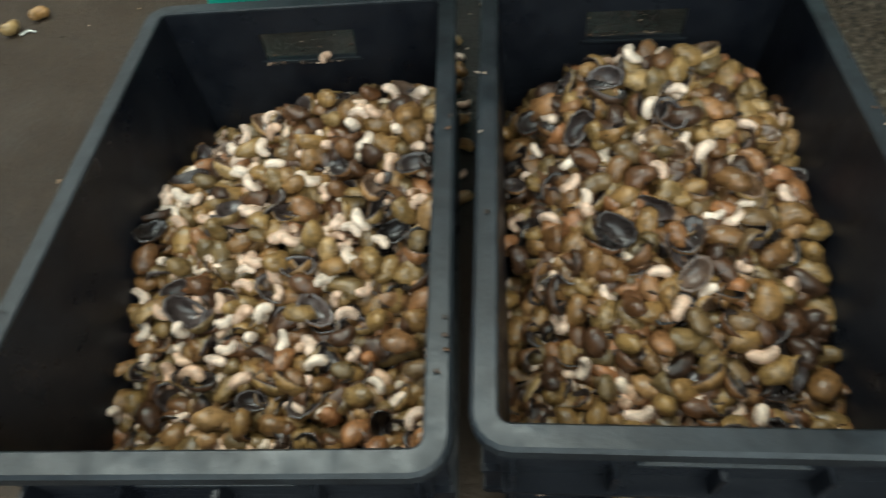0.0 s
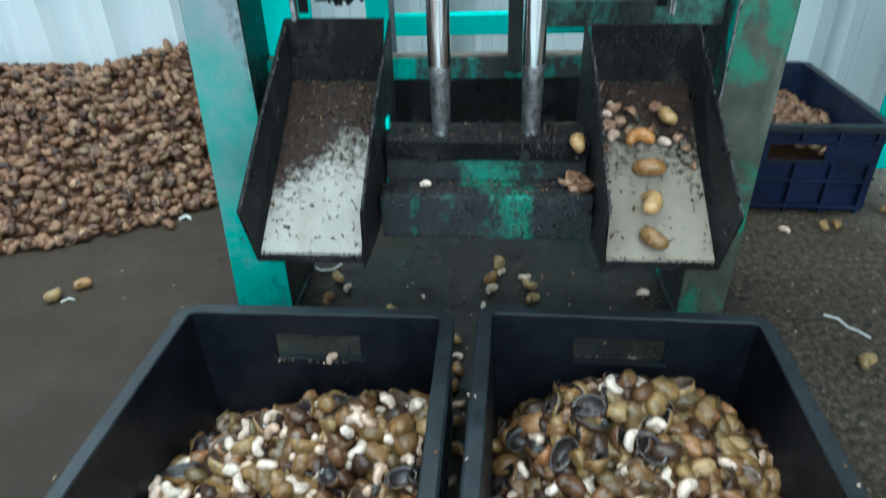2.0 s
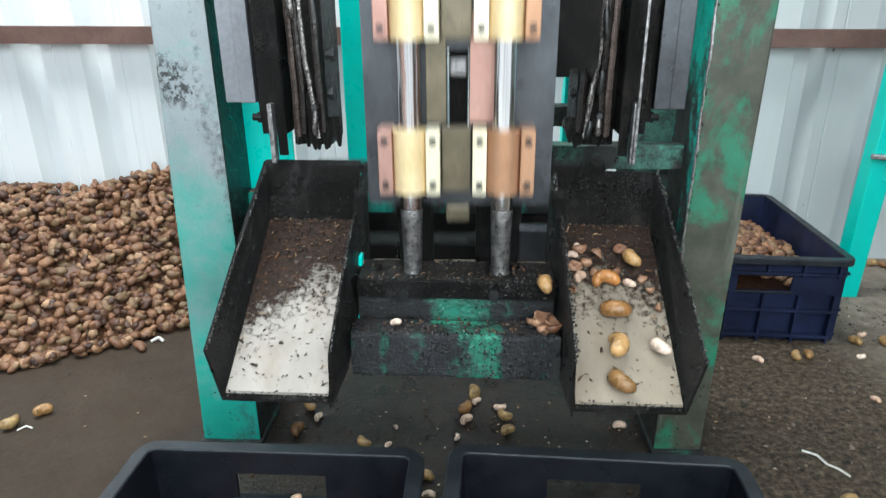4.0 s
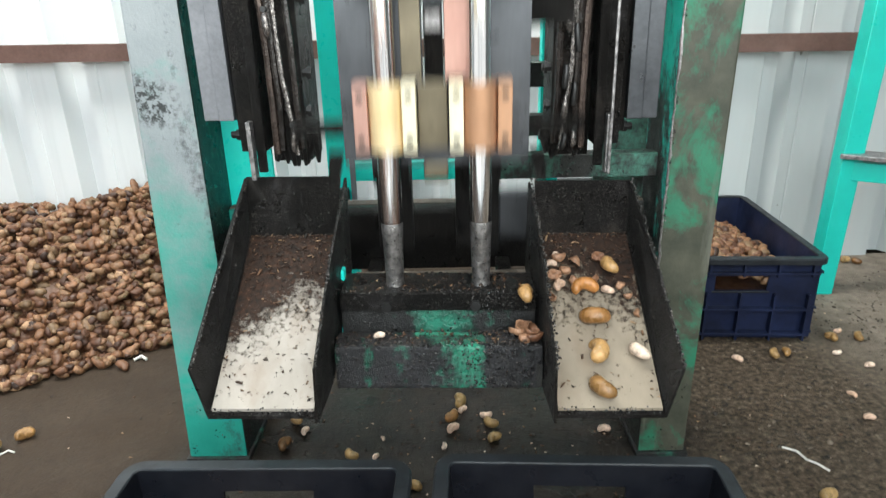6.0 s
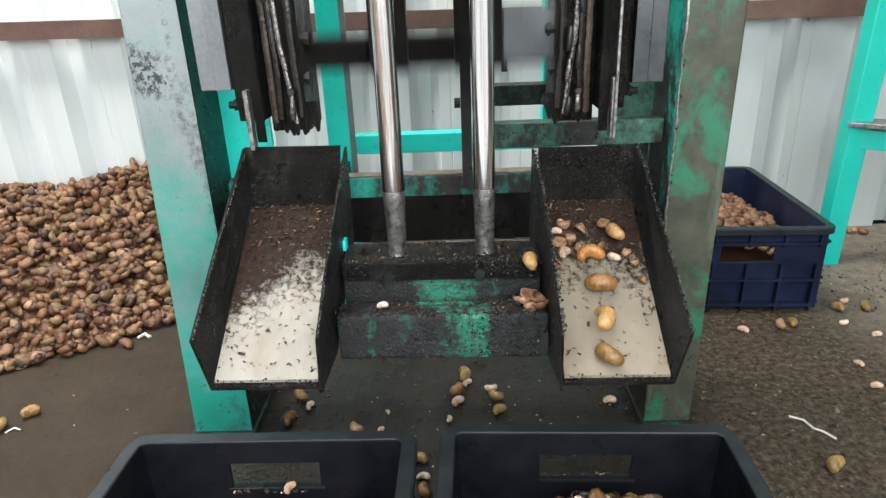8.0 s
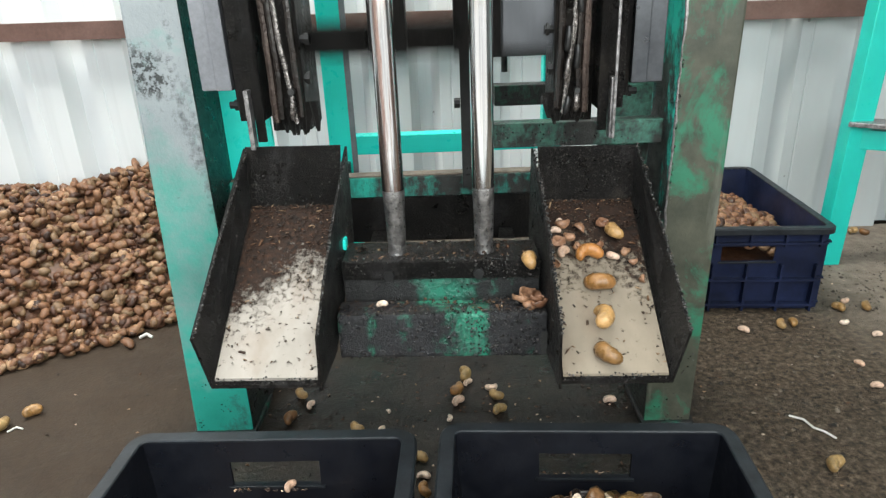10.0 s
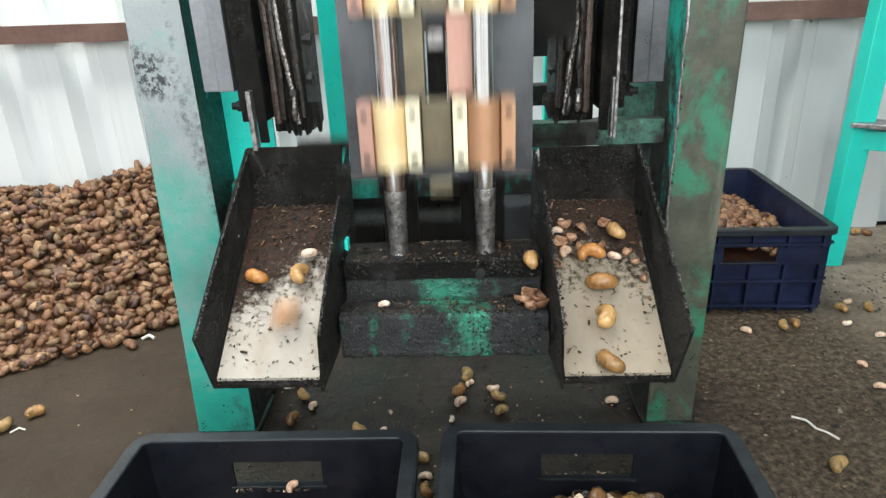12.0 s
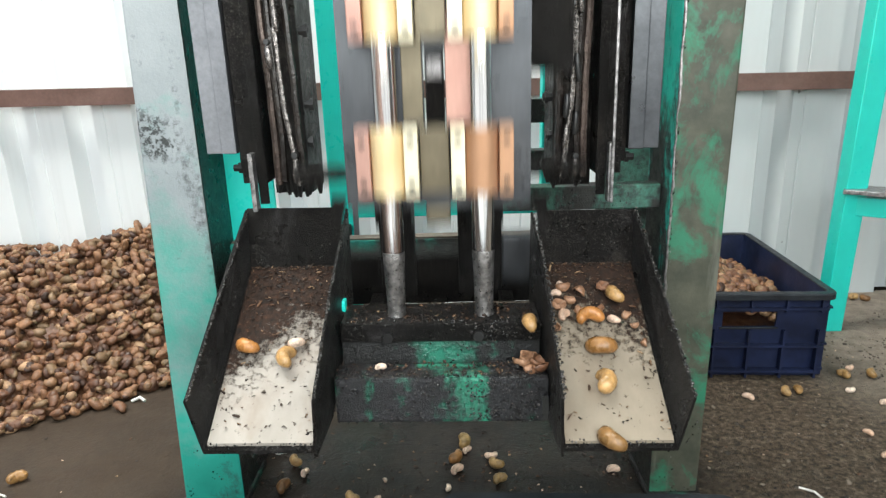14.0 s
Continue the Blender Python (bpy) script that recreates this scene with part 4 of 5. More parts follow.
def base_of_rods():
    # front beam and the shelf that carries the rods
    bm = bmesh.new()
    box(bm, -0.100, 0.150, 1.056, 1.096, 0.338, 0.396)
    base = [part("front_beam", soften(bm, 0.004, 2), BEAM, machine, "blackened green front beam with crusted grime")]
    base.append(part("rod_shelf", block(-0.098, 0.146, 1.104, 1.172, 0.420, 0.444, 0.0025), BLACK_OIL, machine, "crusted black rod base block"))
    base.append(part("rod_web", block(-0.098, 0.146, 1.110, 1.160, 0.34, 0.4195, 0.002), GREEN_DARK, machine))
    base.append(part("beam_tie", block(-0.098, 0.146, 1.0965, 1.1095, 0.342, 0.352, 0.001), BLACK_OIL, machine))
    # bright chips of paint at the ends
    base.append(part("paint_chip", block(0.1425, 0.1503, 1.0548, 1.0558, 0.341, 0.372, 0.0004), TEAL_SIDE, machine, "bare turquoise paint at the beam's end"))
    base.append(part("end_lug", block(-0.106, -0.0985, 1.150, 1.166, 0.441, 0.456, 0.002), GREEN_NEW, machine, "small turquoise lug"))
    for ob in base:
        ob.matrix_world = TILT
    for x in (-0.09, 0.128):
        part("bracket", block(x - 0.012, x + 0.012, 1.16, 1.43, 0.345, 0.366, 0.002), BLACK_OIL, machine)
    for x, m in ((-0.031, ROD_OILY), (0.0785, CHROME)):
        bm = bmesh.new()
        rod(bm, (x, 1.135, 0.528), (x, 1.135, 1.7), 0.0135, 28)
        r = part("guide_rod", bm, m, machine, "polished steel guide rod", True)
        bm = bmesh.new()
        tube(bm, [(x, 1.135, z) for z in (0.4437, 0.447, 0.452, 0.470, 0.490, 0.510, 0.526, 0.5275)], [0.0126, 0.0116, 0.0112, 0.0119, 0.0124, 0.0130, 0.0137, 0.0133], 24)
        part("rod_foot", bm, ROD_FOOT, r, "dull pitted rod foot", True)
    for x in (-0.04, 0.07):
        bm = bmesh.new()
        rod(bm, (x, 1.1045, 0.428), (x, 1.0985, 0.428), 0.007, 6)
        part("bolt", bm, BOLT, machine)


base_of_rods()


def head(side):
    """The fixed guide plates, hoses and bolts on one side of the rods. side: -1 or 1."""
    def sx(a, b):
        return (a, b) if side < 0 else (0.028 - b, 0.028 - a)

    def blk(nm, x0, x1, y0, y1, z0, z1, m, label=""):
        a, b = sx(x0, x1)
        return part(nm, block(a, b, y0, y1, z0, z1, 0.0015), m, machine, label)

    rng = random.Random(20 + side)
    low = 0.632 if side < 0 else 0.622
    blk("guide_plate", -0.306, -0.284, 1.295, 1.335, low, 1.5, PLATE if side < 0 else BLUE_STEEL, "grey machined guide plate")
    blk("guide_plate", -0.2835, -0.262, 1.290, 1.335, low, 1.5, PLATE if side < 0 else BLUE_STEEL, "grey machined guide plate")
    blk("slide_block", -0.240, -0.206, 1.24, 1.33, 0.598, 1.5, BLACK_OIL, "oil-black slide block")
    blk("slide_block", -0.2615, -0.2405, 1.30, 1.335, 0.604, 1.5, BLACK_OIL)
    blk("slide_block", -0.2055, -0.152, 1.27, 1.345, 0.578, 1.5, BLACK_OIL)
    # steel angle hanging to the chute
    blk("angle_bar", -0.226, -0.2195, 1.222, 1.2385, 0.562, 0.64, SILVER, "scuffed bright steel angle")
    blk("angle_bar", -0.2185, -0.206, 1.234, 1.2385, 0.570, 1.5, BLACK_OIL)
    if side > 0:
        blk("angle_bar", -0.226, -0.222, 1.2175, 1.2215, 0.562, 1.5, SILVER, "scuffed bright steel angle")
    # bundle of oily hoses and links
    hub = part("linkage", block(*sx(-0.186, -0.146), 1.225, 1.262, 0.612, 1.5, 0.002), BLACK_OIL, machine, "oily black linkage plate")
    def mir(x):
        return x if side < 0 else 0.028 - x

    # long oily straps and hoses, nearly upright
    for name, m, r, pts in (("strap", LINK_TAN, 0.0048, ((-0.184, 0.600), (-0.183, 0.66), (-0.184, 0.73), (-0.187, 0.80), (-0.187, 1.45))),
                            ("strap", GLINT, 0.0036, ((-0.157, 0.598), (-0.161, 0.64), (-0.167, 0.69), (-0.170, 0.74), (-0.171, 1.45))),
                            ("hose", HOSE, 0.0042, ((-0.176, 0.604), (-0.174, 0.66), (-0.176, 0.72), (-0.178, 0.80), (-0.176, 1.45))),
                            ("hose", HOSE, 0.0050, ((-0.150, 0.606), (-0.152, 0.67), (-0.153, 0.75), (-0.156, 0.82), (-0.155, 1.45))),
                            ("strap", GLINT, 0.0034, ((-0.1685, 0.700), (-0.1690, 0.73), (-0.1715, 0.77), (-0.172, 0.80)))):
        fine = []
        for (xa, za), (xb, zb) in zip(pts, pts[1:]):
            for j in range(6):
                q = j / 6
                fine.append((mir(xa + (xb - xa) * q) + rng.uniform(-0.0004, 0.0004), 1.213 + rng.uniform(-0.0004, 0.0004), za + (zb - za) * q))
        part(name, tube(bmesh.new(), fine, [r * rng.uniform(0.95, 1.07) for _ in fine], 8), m, hub, "oil-soaked tan strap" if m == LINK_TAN else "", True)
    # a few jointed links, more of them on one side
    for xs, zs in ((-0.161, (0.600, 0.640, 0.676, 0.742, 0.775, 0.83, 0.89) if side > 0 else (0.604, 0.79, 0.86)), (-0.174, (0.602, 0.655, 0.72, 0.80, 0.86) if side > 0 else (0.745, 0.83))):
        for z in zs:
            h = rng.uniform(0.018, 0.034)
            x = mir(xs) + rng.uniform(-0.004, 0.004)
            lean = rng.uniform(-0.004, 0.004)
            bm = bmesh.new()
            tube(bm, [(x, 1.2045, z), (x + lean * 0.3, 1.203, z + 0.2 * h), (x + lean, 1.203, z + 0.8 * h), (x + lean, 1.2045, z + h)], [0.0026, rng.uniform(0.003, 0.005), rng.uniform(0.003, 0.0045), 0.0024], 9)
            part("link", bm, GLINT if rng.random() < 0.6 else BOLT, hub, "", True)
            if rng.random() < 0.45:
                bm = bmesh.new()
                rod(bm, (x + lean, 1.2075, z + h + 0.002), (x + lean, 1.198, z + h + 0.002), rng.uniform(0.003, 0.0045), 10)
                part("lug", bm, BOLT, hub, "", True)
    for z, x, d in ((0.612, -0.146, 0.014), (0.652, -0.148, 0.010), (0.70, -0.146, 0.012), (0.608, -0.262, 0.022), (0.79, -0.146, 0.012), (0.835, -0.146, 0.010)):
        a, b = (x, x + d) if x > -0.2 else (x - d * 0.7, x)
        a, b = (a, b) if side < 0 else (0.028 - b, 0.028 - a)
        y = 1.235 if x > -0.2 else 1.318
        bm = bmesh.new()
        rod(bm, (a, y, z), (b, y, z), 0.0055, 6), rod(bm, (a + (b - a) * 0.5, y, z), (b if side < 0 else a + (b - a) * 0.2, y, z), 0.0085, 6)
        part("bolt", bm, BOLT, machine)
    # grease hanging from the bundle
    for k in range(7):
        x = -0.188 + 0.008 * k + 0.003 * rng.random()
        x = x if side < 0 else 0.028 - x
        z = 0.60 - 0.018 * rng.random()
        bm = bmesh.new()
        tube(bm, [(x, 1.232, 0.622), (x + 0.002, 1.230, (z + 0.622) / 2), (x + rng.uniform(-0.004, 0.004), 1.229, z - 0.006)], [0.007, 0.006 + 0.003 * rng.random(), 0.002], 7)
        part("grease_drip", bm, BLACK_OIL, hub, "black hanging grease", True)
    # tie up to the top beam
    blk("hanger", -0.306, -0.17, 1.30, 1.36, 1.5005, 1.70, GREEN_OLD)


head(-1)
head(1)


# ---- moving carriage, built at its lowest place ----
def build_carriage():
    z0 = 0.528
    bm = bmesh.new()
    # backing plate round a slot
    for a, b, c, d in ((-0.086, 0.012, z0 - 0.02, z0 + 0.42), (0.038, 0.138, z0 - 0.02, z0 + 0.42), (0.012, 0.038, z0 - 0.02, z0 + 0.055), (0.012, 0.038, z0 + 0.165, z0 + 0.30), (0.012, 0.038, z0 + 0.40, z0 + 0.42)):
        box(bm, a, b, 1.156, 1.172, c, d)
    bmesh.ops.remove_doubles(bm, verts=bm.verts[:], dist=0.0001)
    body = part("carriage", bm, BLUE_STEEL, machine, "blue-grey steel carriage plate sliding on the rods")
    for x0, x1, m in ((-0.012, 0.0115, OLIVE), (0.0385, 0.066, PINK)):
        part("wear_strip", block(x0, x1, 1.146, 1.1555, z0 + 0.082, z0 + 0.205, 0.001), m, body)
    part("slot_pin", block(0.014, 0.036, 1.174, 1.20, z0 + 0.06, z0 + 0.17, 0.002), BLACK_OIL, body)
    part("slot_pin", block(0.015, 0.035, 1.160, 1.1735, z0 + 0.135, z0 + 0.152, 0.002), SILVER, body)
    for lift in (0.0, 0.174, 0.348):
        a, b = z0 + lift + 0.002, z0 + lift + 0.078
        for x, shell, fl, fr in ((-0.031, BRASS, PINK, PALE_BRASS), (0.0785, COPPER if lift < 0.1 else BRASS, PALE_BRASS, COPPER)):
            # half-round bearing cap open round the rod
            bm = bmesh.new()
            n = 18
            rings = []
            for z in (a, b):
                for r in (0.0145, 0.0205):
                    rings.append([bm.verts.new((x + r * math.cos(math.pi * k / n + math.pi), 1.135 + r * math.sin(math.pi * k / n + math.pi), z)) for k in range(n + 1)])
            for k in range(n):
                for p, q in ((0, 1), (1, 3), (3, 2), (2, 0)):
                    bm.faces.new((rings[p][k], rings[p][k + 1], rings[q][k + 1], rings[q][k]))
            for k in (0, n):
                bm.faces.new([rings[p][k] for p in (0, 1, 3, 2)])
            bmesh.ops.recalc_face_normals(bm, faces=bm.faces[:])
            cap = part("bearing_cap", bm, shell, body, "bright brass bearing cap", True)
            for u, v, m in ((-0.036, -0.0195, fl), (0.0195, 0.036, fr)):
                part("flange", block(x + u, x + v, 1.118, 1.1555, a, b, 0.0015), m, cap)
                for z in (a + 0.012, b - 0.012):
                    bm = bmesh.new()
                    rod(bm, (x + (u + v) / 2, 1.1178, z), (x + (u + v) / 2, 1.113, z), 0.0042, 8)
                    part("screw", bm, BOLT, cap)
        part("spacer", block(0.0065, 0.0405, 1.135, 1.1555, a, b, 0.001), OLIVE, body)
    # lower cutter holder behind the rods
    part("holder_bar", block(-0.155, 0.185, 1.25, 1.295, z0 - 0.150, z0 - 0.108, 0.003), BLACK_OIL, body, "black holder bar")
    part("holder_block", block(0.108, 0.182, 1.236, 1.2495, z0 - 0.148, z0 - 0.078, 0.003), BLUE_STEEL, body, "dull dark steel holder block")
    for x0, x1 in ((-0.056, -0.010), (0.048, 0.106)):
        part("hanger", block(x0, x1, 1.205, 1.235, z0 - 0.150, z0 - 0.0205, 0.002), BLACK_OIL, body)
        part("hanger", block(x0, x1, 1.1725, 1.2045, z0 - 0.05, z0 + 0.01, 0.002), BLACK_OIL, body)
    part("nose", block(0.010, 0.040, 1.150, 1.168, z0 - 0.042, z0 - 0.0205, 0.004), OLIVE, body, "tan greasy nose piece")
    part("side_plate", block(0.1385, 0.192, 1.19, 1.205, z0 + 0.135, z0 + 0.42, 0.002), BLACK_OIL, body, "black side plate")
    part("holder_web", block(-0.03, 0.075, 1.1725, 1.2445, z0 - 0.02, z0 + 0.05, 0.002), BLACK_OIL, body)
    for s in (-1, 1):
        a, b = (-0.150, -0.0865) if s < 0 else (0.1385, 0.205)
        part("cutter_arm", block(a, b, 1.158, 1.172, z0 + 0.014, z0 + 0.031, 0.002), BLACK_OIL, body, "oil-black cutter arm")
        # curved side shoe
        bm = bmesh.new()
        x = -0.094 if s < 0 else 0.146
        hexa(bm, [(x - 0.006 + 0.008 * s, 1.148, z0 - 0.045), (x + 0.006 + 0.008 * s, 1.148, z0 - 0.045), (x + 0.006 + 0.008 * s, 1.155, z0 - 0.045), (x - 0.006 + 0.008 * s, 1.155, z0 - 0.045)],
             [(x - 0.008, 1.140, z0 - 0.004), (x + 0.008, 1.140, z0 - 0.004), (x + 0.008, 1.155, z0 - 0.004), (x - 0.008, 1.155, z0 - 0.004)])
        part("shoe", bm, BLACK_OIL, body)
    return body


carriage = build_carriage()


# ---- neighbouring green stand ----
def stand():
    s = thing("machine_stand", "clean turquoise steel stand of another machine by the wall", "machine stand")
    bm = bmesh.new()
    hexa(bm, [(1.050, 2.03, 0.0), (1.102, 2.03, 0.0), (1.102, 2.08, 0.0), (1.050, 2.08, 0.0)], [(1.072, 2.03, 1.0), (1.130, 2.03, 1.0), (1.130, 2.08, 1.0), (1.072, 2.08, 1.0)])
    part("leg", soften(bm, 0.003), SHADED_TEAL, s)
    part("leg", block(1.62, 1.67, 1.62, 1.67, 0.0, 1.0, 0.003), SHADED_TEAL, s)
    run = pose(1.10, 2.05, 0.0, 0, 0, -34)
    rail = part("rail", block(0.0, 0.66, -0.022, 0.022, 0.328, 0.378, 0.003), SHADED_TEAL, s)
    tray = part("tray", block(-0.03, 0.70, -0.05, 0.03, 0.388, 0.400, 0.002), SILVER, s, "scuffed pale tray edge")
    for ob in (rail, tray):
        ob.matrix_world = run


stand()


# ---- single nuts, kernels and scraps ----
NUT_ME = nut_mesh("nut", crumple(curl(0.0112, 1.5, 0.0080, 0.019, 18, 12), 71, 0.0008), NUT_EACH)
WET_ME = nut_mesh("nut", crumple(curl(0.0124, 1.75, 0.0076, 0.018, 24, 14), 73, 0.0005), NUT_WET)
KERNEL_ME = nut_mesh("kernel", MEAT_FINE, KERNEL_EACH)
rng = random.Random(31)


def single(name, me, label, category, group, x, y, z, rx=0, ry=0, rz=0, size=1.0):
    ob = new(name, me)
    ob.matrix_world = pose(x, y, z, rx, ry, rz) @ Matrix.Diagonal((size, size, size, 1))
    return tagged(ob, label, category, group)


for x, y, kind, size in ((-0.806, 1.423, 0, 1.0), (-0.845, 1.385, 0, 1.05), (0.649, 1.224, 0, 1.05), (0.047, 1.515, 0, 1.15), (0.056, 1.493, 1, 0.9), (0.032, 1.466, 0, 1.0), (0.036, 1.428, 1, 1.15),
                         (0.103, 1.475, 1, 1.0), (0.112, 1.444, 0, 0.9), (0.114, 1.394, 0, 0.85), (0.327, 1.422, 1, 1.0), (-0.15, 1.352, 0, 0.85), (-0.106, 1.35, 1, 0.7), (-0.277, 1.464, 0, 0.9),
                         (-0.281, 1.382, 0, 0.95), (-0.253, 1.429, 1, 0.9), (0.99, 1.806, 1, 0.95), (0.93, 1.70, 1, 0.9), (0.95, 1.765, 0, 0.9), (1.02, 1.765, 0, 0.9), (0.864, 1.529, 1, 0.8),
                         (0.85, 1.448, 1, 0.9), (0.968, 1.64, 1, 0.9), (0.018, 1.38, 1, 0.7), (0.69, 1.677, 1, 1.0), (0.783, 1.69, 0, 0.9), (0.81, 1.70, 0, 0.8), (-0.9, 1.78, 0, 1.0), (1.27, 2.26, 0, 0.9),
                         (1.30, 2.25, 0, 0.9), (1.22, 2.28, 0, 0.9), (-0.10, 1.407, 1, 0.5), (-0.033, 1.264, 0, 0.85), (-0.024, 1.225, 1, 0.9), (-0.018, 1.19, 0, 0.85), (-0.03, 1.15, 0, 0.85),
                         (-0.015, 1.115, 1, 0.8), (-0.021, 1.07, 0, 0.8), (-0.016, 1.02, 0, 0.8), (-0.022, 0.97, 1, 0.8), (-0.018, 0.92, 0, 0.8)):
    if kind:
        single("kernel", KERNEL_ME, "ivory cashew kernel dropped on the floor", "kernel", "nuts on the floor", x, y, 0.0075 * size, 0, 0, rng.uniform(0, 360), size)
    else:
        single("nut", NUT_ME, "brown cashew nut lying on the floor", "nut", "nuts on the floor", x, y, 0.0128 * size, rng.uniform(-8, 8), 0, rng.uniform(0, 360), size * 1.14)


def string(points, r=0.0022):
    bm = bmesh.new()
    tube(bm, points, r, 6)
    tagged(new("string_scrap", link_mesh("string_scrap", bm, LINEN, True)), "short off-white string scrap on the floor", "string", "string scraps")


string([(0.642, 1.366, 0.003), (0.662, 1.352, 0.004), (0.668, 1.33, 0.003), (0.68, 1.318, 0.004), (0.692, 1.30, 0.003)])
string([(-0.34, 1.51, 0.003), (-0.325, 1.497, 0.004), (-0.30, 1.503, 0.003), (-0.285, 1.525, 0.003)])
string([(-0.73, 1.72, 0.004), (-0.715, 1.73, 0.009), (-0.70, 1.722, 0.004)], 0.004)
string([(-0.825, 1.372, 0.003), (-0.815, 1.385, 0.004), (-0.80, 1.38, 0.003)], 0.002)

# crumbs of husk on the floor by the machine, on the beams and along the chutes
places = [(rng.gauss(0.05, 0.28), rng.gauss(1.38, 0.13), 0.002) for _ in range(420)] + [(rng.uniform(0.45, 1.4), rng.uniform(1.1, 2.2), 0.002) for _ in range(160)] + [(rng.gauss(0.3, 0.2), rng.gauss(1.42, 0.05), 0.002) for _ in range(60)]
stones = [(rng.uniform(0.42, 1.3), rng.uniform(0.95, 2.2), 0.001) for _ in range(2600)]
stones = [p for p in stones if noise.noise((9 * p[0], 9 * p[1], 2)) > -0.12]
lump = crumple(kidney(0.008, 0.007, 0.005, 0.3, 4, 5), 22, 0.0008)
tagged(strew("floor_grit", [(lump[0], lump[1], 0, 2, None), (lump[0] * 0.6, lump[1], 0, 4, None), (lump[0] * (1.8, 1.5, 0.9), lump[1], 0, 0.7, None)], stones, rng, [GRIT], 0.4), "dark trodden grit on the concrete", "grit", kind="stuff")
tagged(strew("floor_crumbs", [(BIT[0], BIT[1], 0, 1, None), (BIT[0] * 0.8, BIT[1], 1, 0.09, None)], places, rng, [CRUMB, KERNEL], 0.2), "brown husk crumbs scattered on the floor", "crumbs", kind="stuff")
places = [(rng.uniform(-0.1, 0.14), rng.uniform(1.108, 1.168), 0.4455) for _ in range(420)] + [(rng.uniform(-0.1, 0.142), rng.uniform(1.06, 1.094), 0.398) for _ in range(260)]
ob = strew("beam_crumbs", [(BIT[0] * 0.4, BIT[1], 0, 3, None), (BIT[0] * 0.8, BIT[1], 0, 1, None)], places, rng, [CRUMB], 0.5)
tagged(ob, "dark husk crumbs caked on the rod base", "crumbs", kind="stuff")


def crust():
    """Dried oil and husk caked in lumps on edges and faces of the machine."""
    r = random.Random(77)
    spots = []

    def patch(p, u, v, n, clump=0.0):
        p, u, v = Vector(p), Vector(u), Vector(v)
        k = 0
        while k < n:
            q = p + u * r.random() + v * r.random()
            if clump and noise.noise(q * 38) < clump:
                n -= 0.4
                continue
            spots.append(tuple(q))
            k += 1

    patch((-0.104, 1.0555, 0.339), (0.25, 0, 0), (0, 0, 0.057), 320, 0.06)
    patch((-0.104, 1.057, 0.397), (0.25, 0, 0), (0, 0.01, 0.001), 150)
    patch((-0.104, 1.0575, 0.3375), (0.25, 0, 0), (0, 0.02, 0), 130)
    patch((0.06, 1.0555, 0.339), (0.084, 0, 0), (0, 0, 0.057), 330)
    patch((-0.098, 1.1035, 0.420), (0.244, 0, 0), (0, 0, 0.024), 110, 0.08)
    patch((-0.098, 1.1095, 0.353), (0.244, 0, 0), (0, 0, 0.066), 160, 0.08)
    patch((0.07, 1.1035, 0.420), (0.076, 0, 0), (0, 0, 0.024), 110)
    patch((-0.104, 1.105, 0.444), (0.246, 0, 0), (0, 0.01, 0.002), 170)
    for x0, x1, s in ((-0.231, -0.115, -1), (0.160, 0.277, 1)):
        # lip fringe
        patch((x0, 0.993, 0.3455), (x1 - x0, 0, 0), (0, 0.004, 0.006), 70)
        outer, inner = (x0, x1) if s < 0 else (x1, x0)
        # cheek tops
        for a, b in (((outer + s * 0.0155, 0.992, 0.404), (outer + s * 0.0155, 1.10, 0.468)), ((outer + s * 0.0155, 1.10, 0.468), (outer + s * 0.0055, 1.225, 0.557)),
                     ((inner - s * 0.0055, 0.985, 0.408), (inner - s * 0.0085, 1.10, 0.492)), ((inner - s * 0.0085, 1.10, 0.492), (inner - s * 0.0125, 1.225, 0.557))):
            patch(a, Vector(b) - Vector(a), (0.003, 0, 0.002), 170)
        # inner face of the outer cheek, and the back plate
        patch((outer + s * 0.006, 1.03, 0.385), (0, 0.17, 0.115), (s * 0.009, 0, 0.03), 130, 0.12)
        patch((x0 + 0.01, 1.2085, 0.490), (x1 - x0 - 0.02, 0, 0), (0, 0.014, 0.055), 150, 0.18)
    # edges of the posts
    patch((0.3735, 1.3485, 0.28), (0.0018, 0, 0.6), (0.006, 0, 0), 260, -0.1)
    patch((0.366, 1.3488, 0.01), (0.085, 0, 0), (0.006, 0, 0.2), 120, 0.15)
    patch((-0.458, 1.3488, 0.01), (0.09, 0, 0), (0.008, 0, 0.16), 120, 0.12)
    # cheek corner gusset on the post side and the dirty cross bar
    patch((0.11, 1.3895, 0.515), (0.24, 0, 0), (0, 0, 0.035), 170, 0.05)
    lumps = [(crumple(kidney(d, d * 0.8, d * 0.7, 0.3, 3, 5), k, d * 0.12)[0], kidney(d, d, d, 0.3, 3, 5)[1], int(k == 1), 0.15 if k == 1 else 1, None) for k, d in enumerate((0.0014, 0.0019, 0.0026, 0.0038))]
    ob = strew("grime_crust", lumps, [tuple(TILT @ Vector(p)) if p[1] < 1.3 else p for p in spots], r, [WET_CRUST, CRUMB], 1.0)
    tagged(ob, "black crust of dried oil and husk caked on the machine", "grime", kind="stuff")


crust()


def on_chute(x, y, lift):
    return tuple(TILT @ Vector((x, y - lift * 0.54, 0.355 + 0.645 * (y - 1.002) + lift * 0.84)))


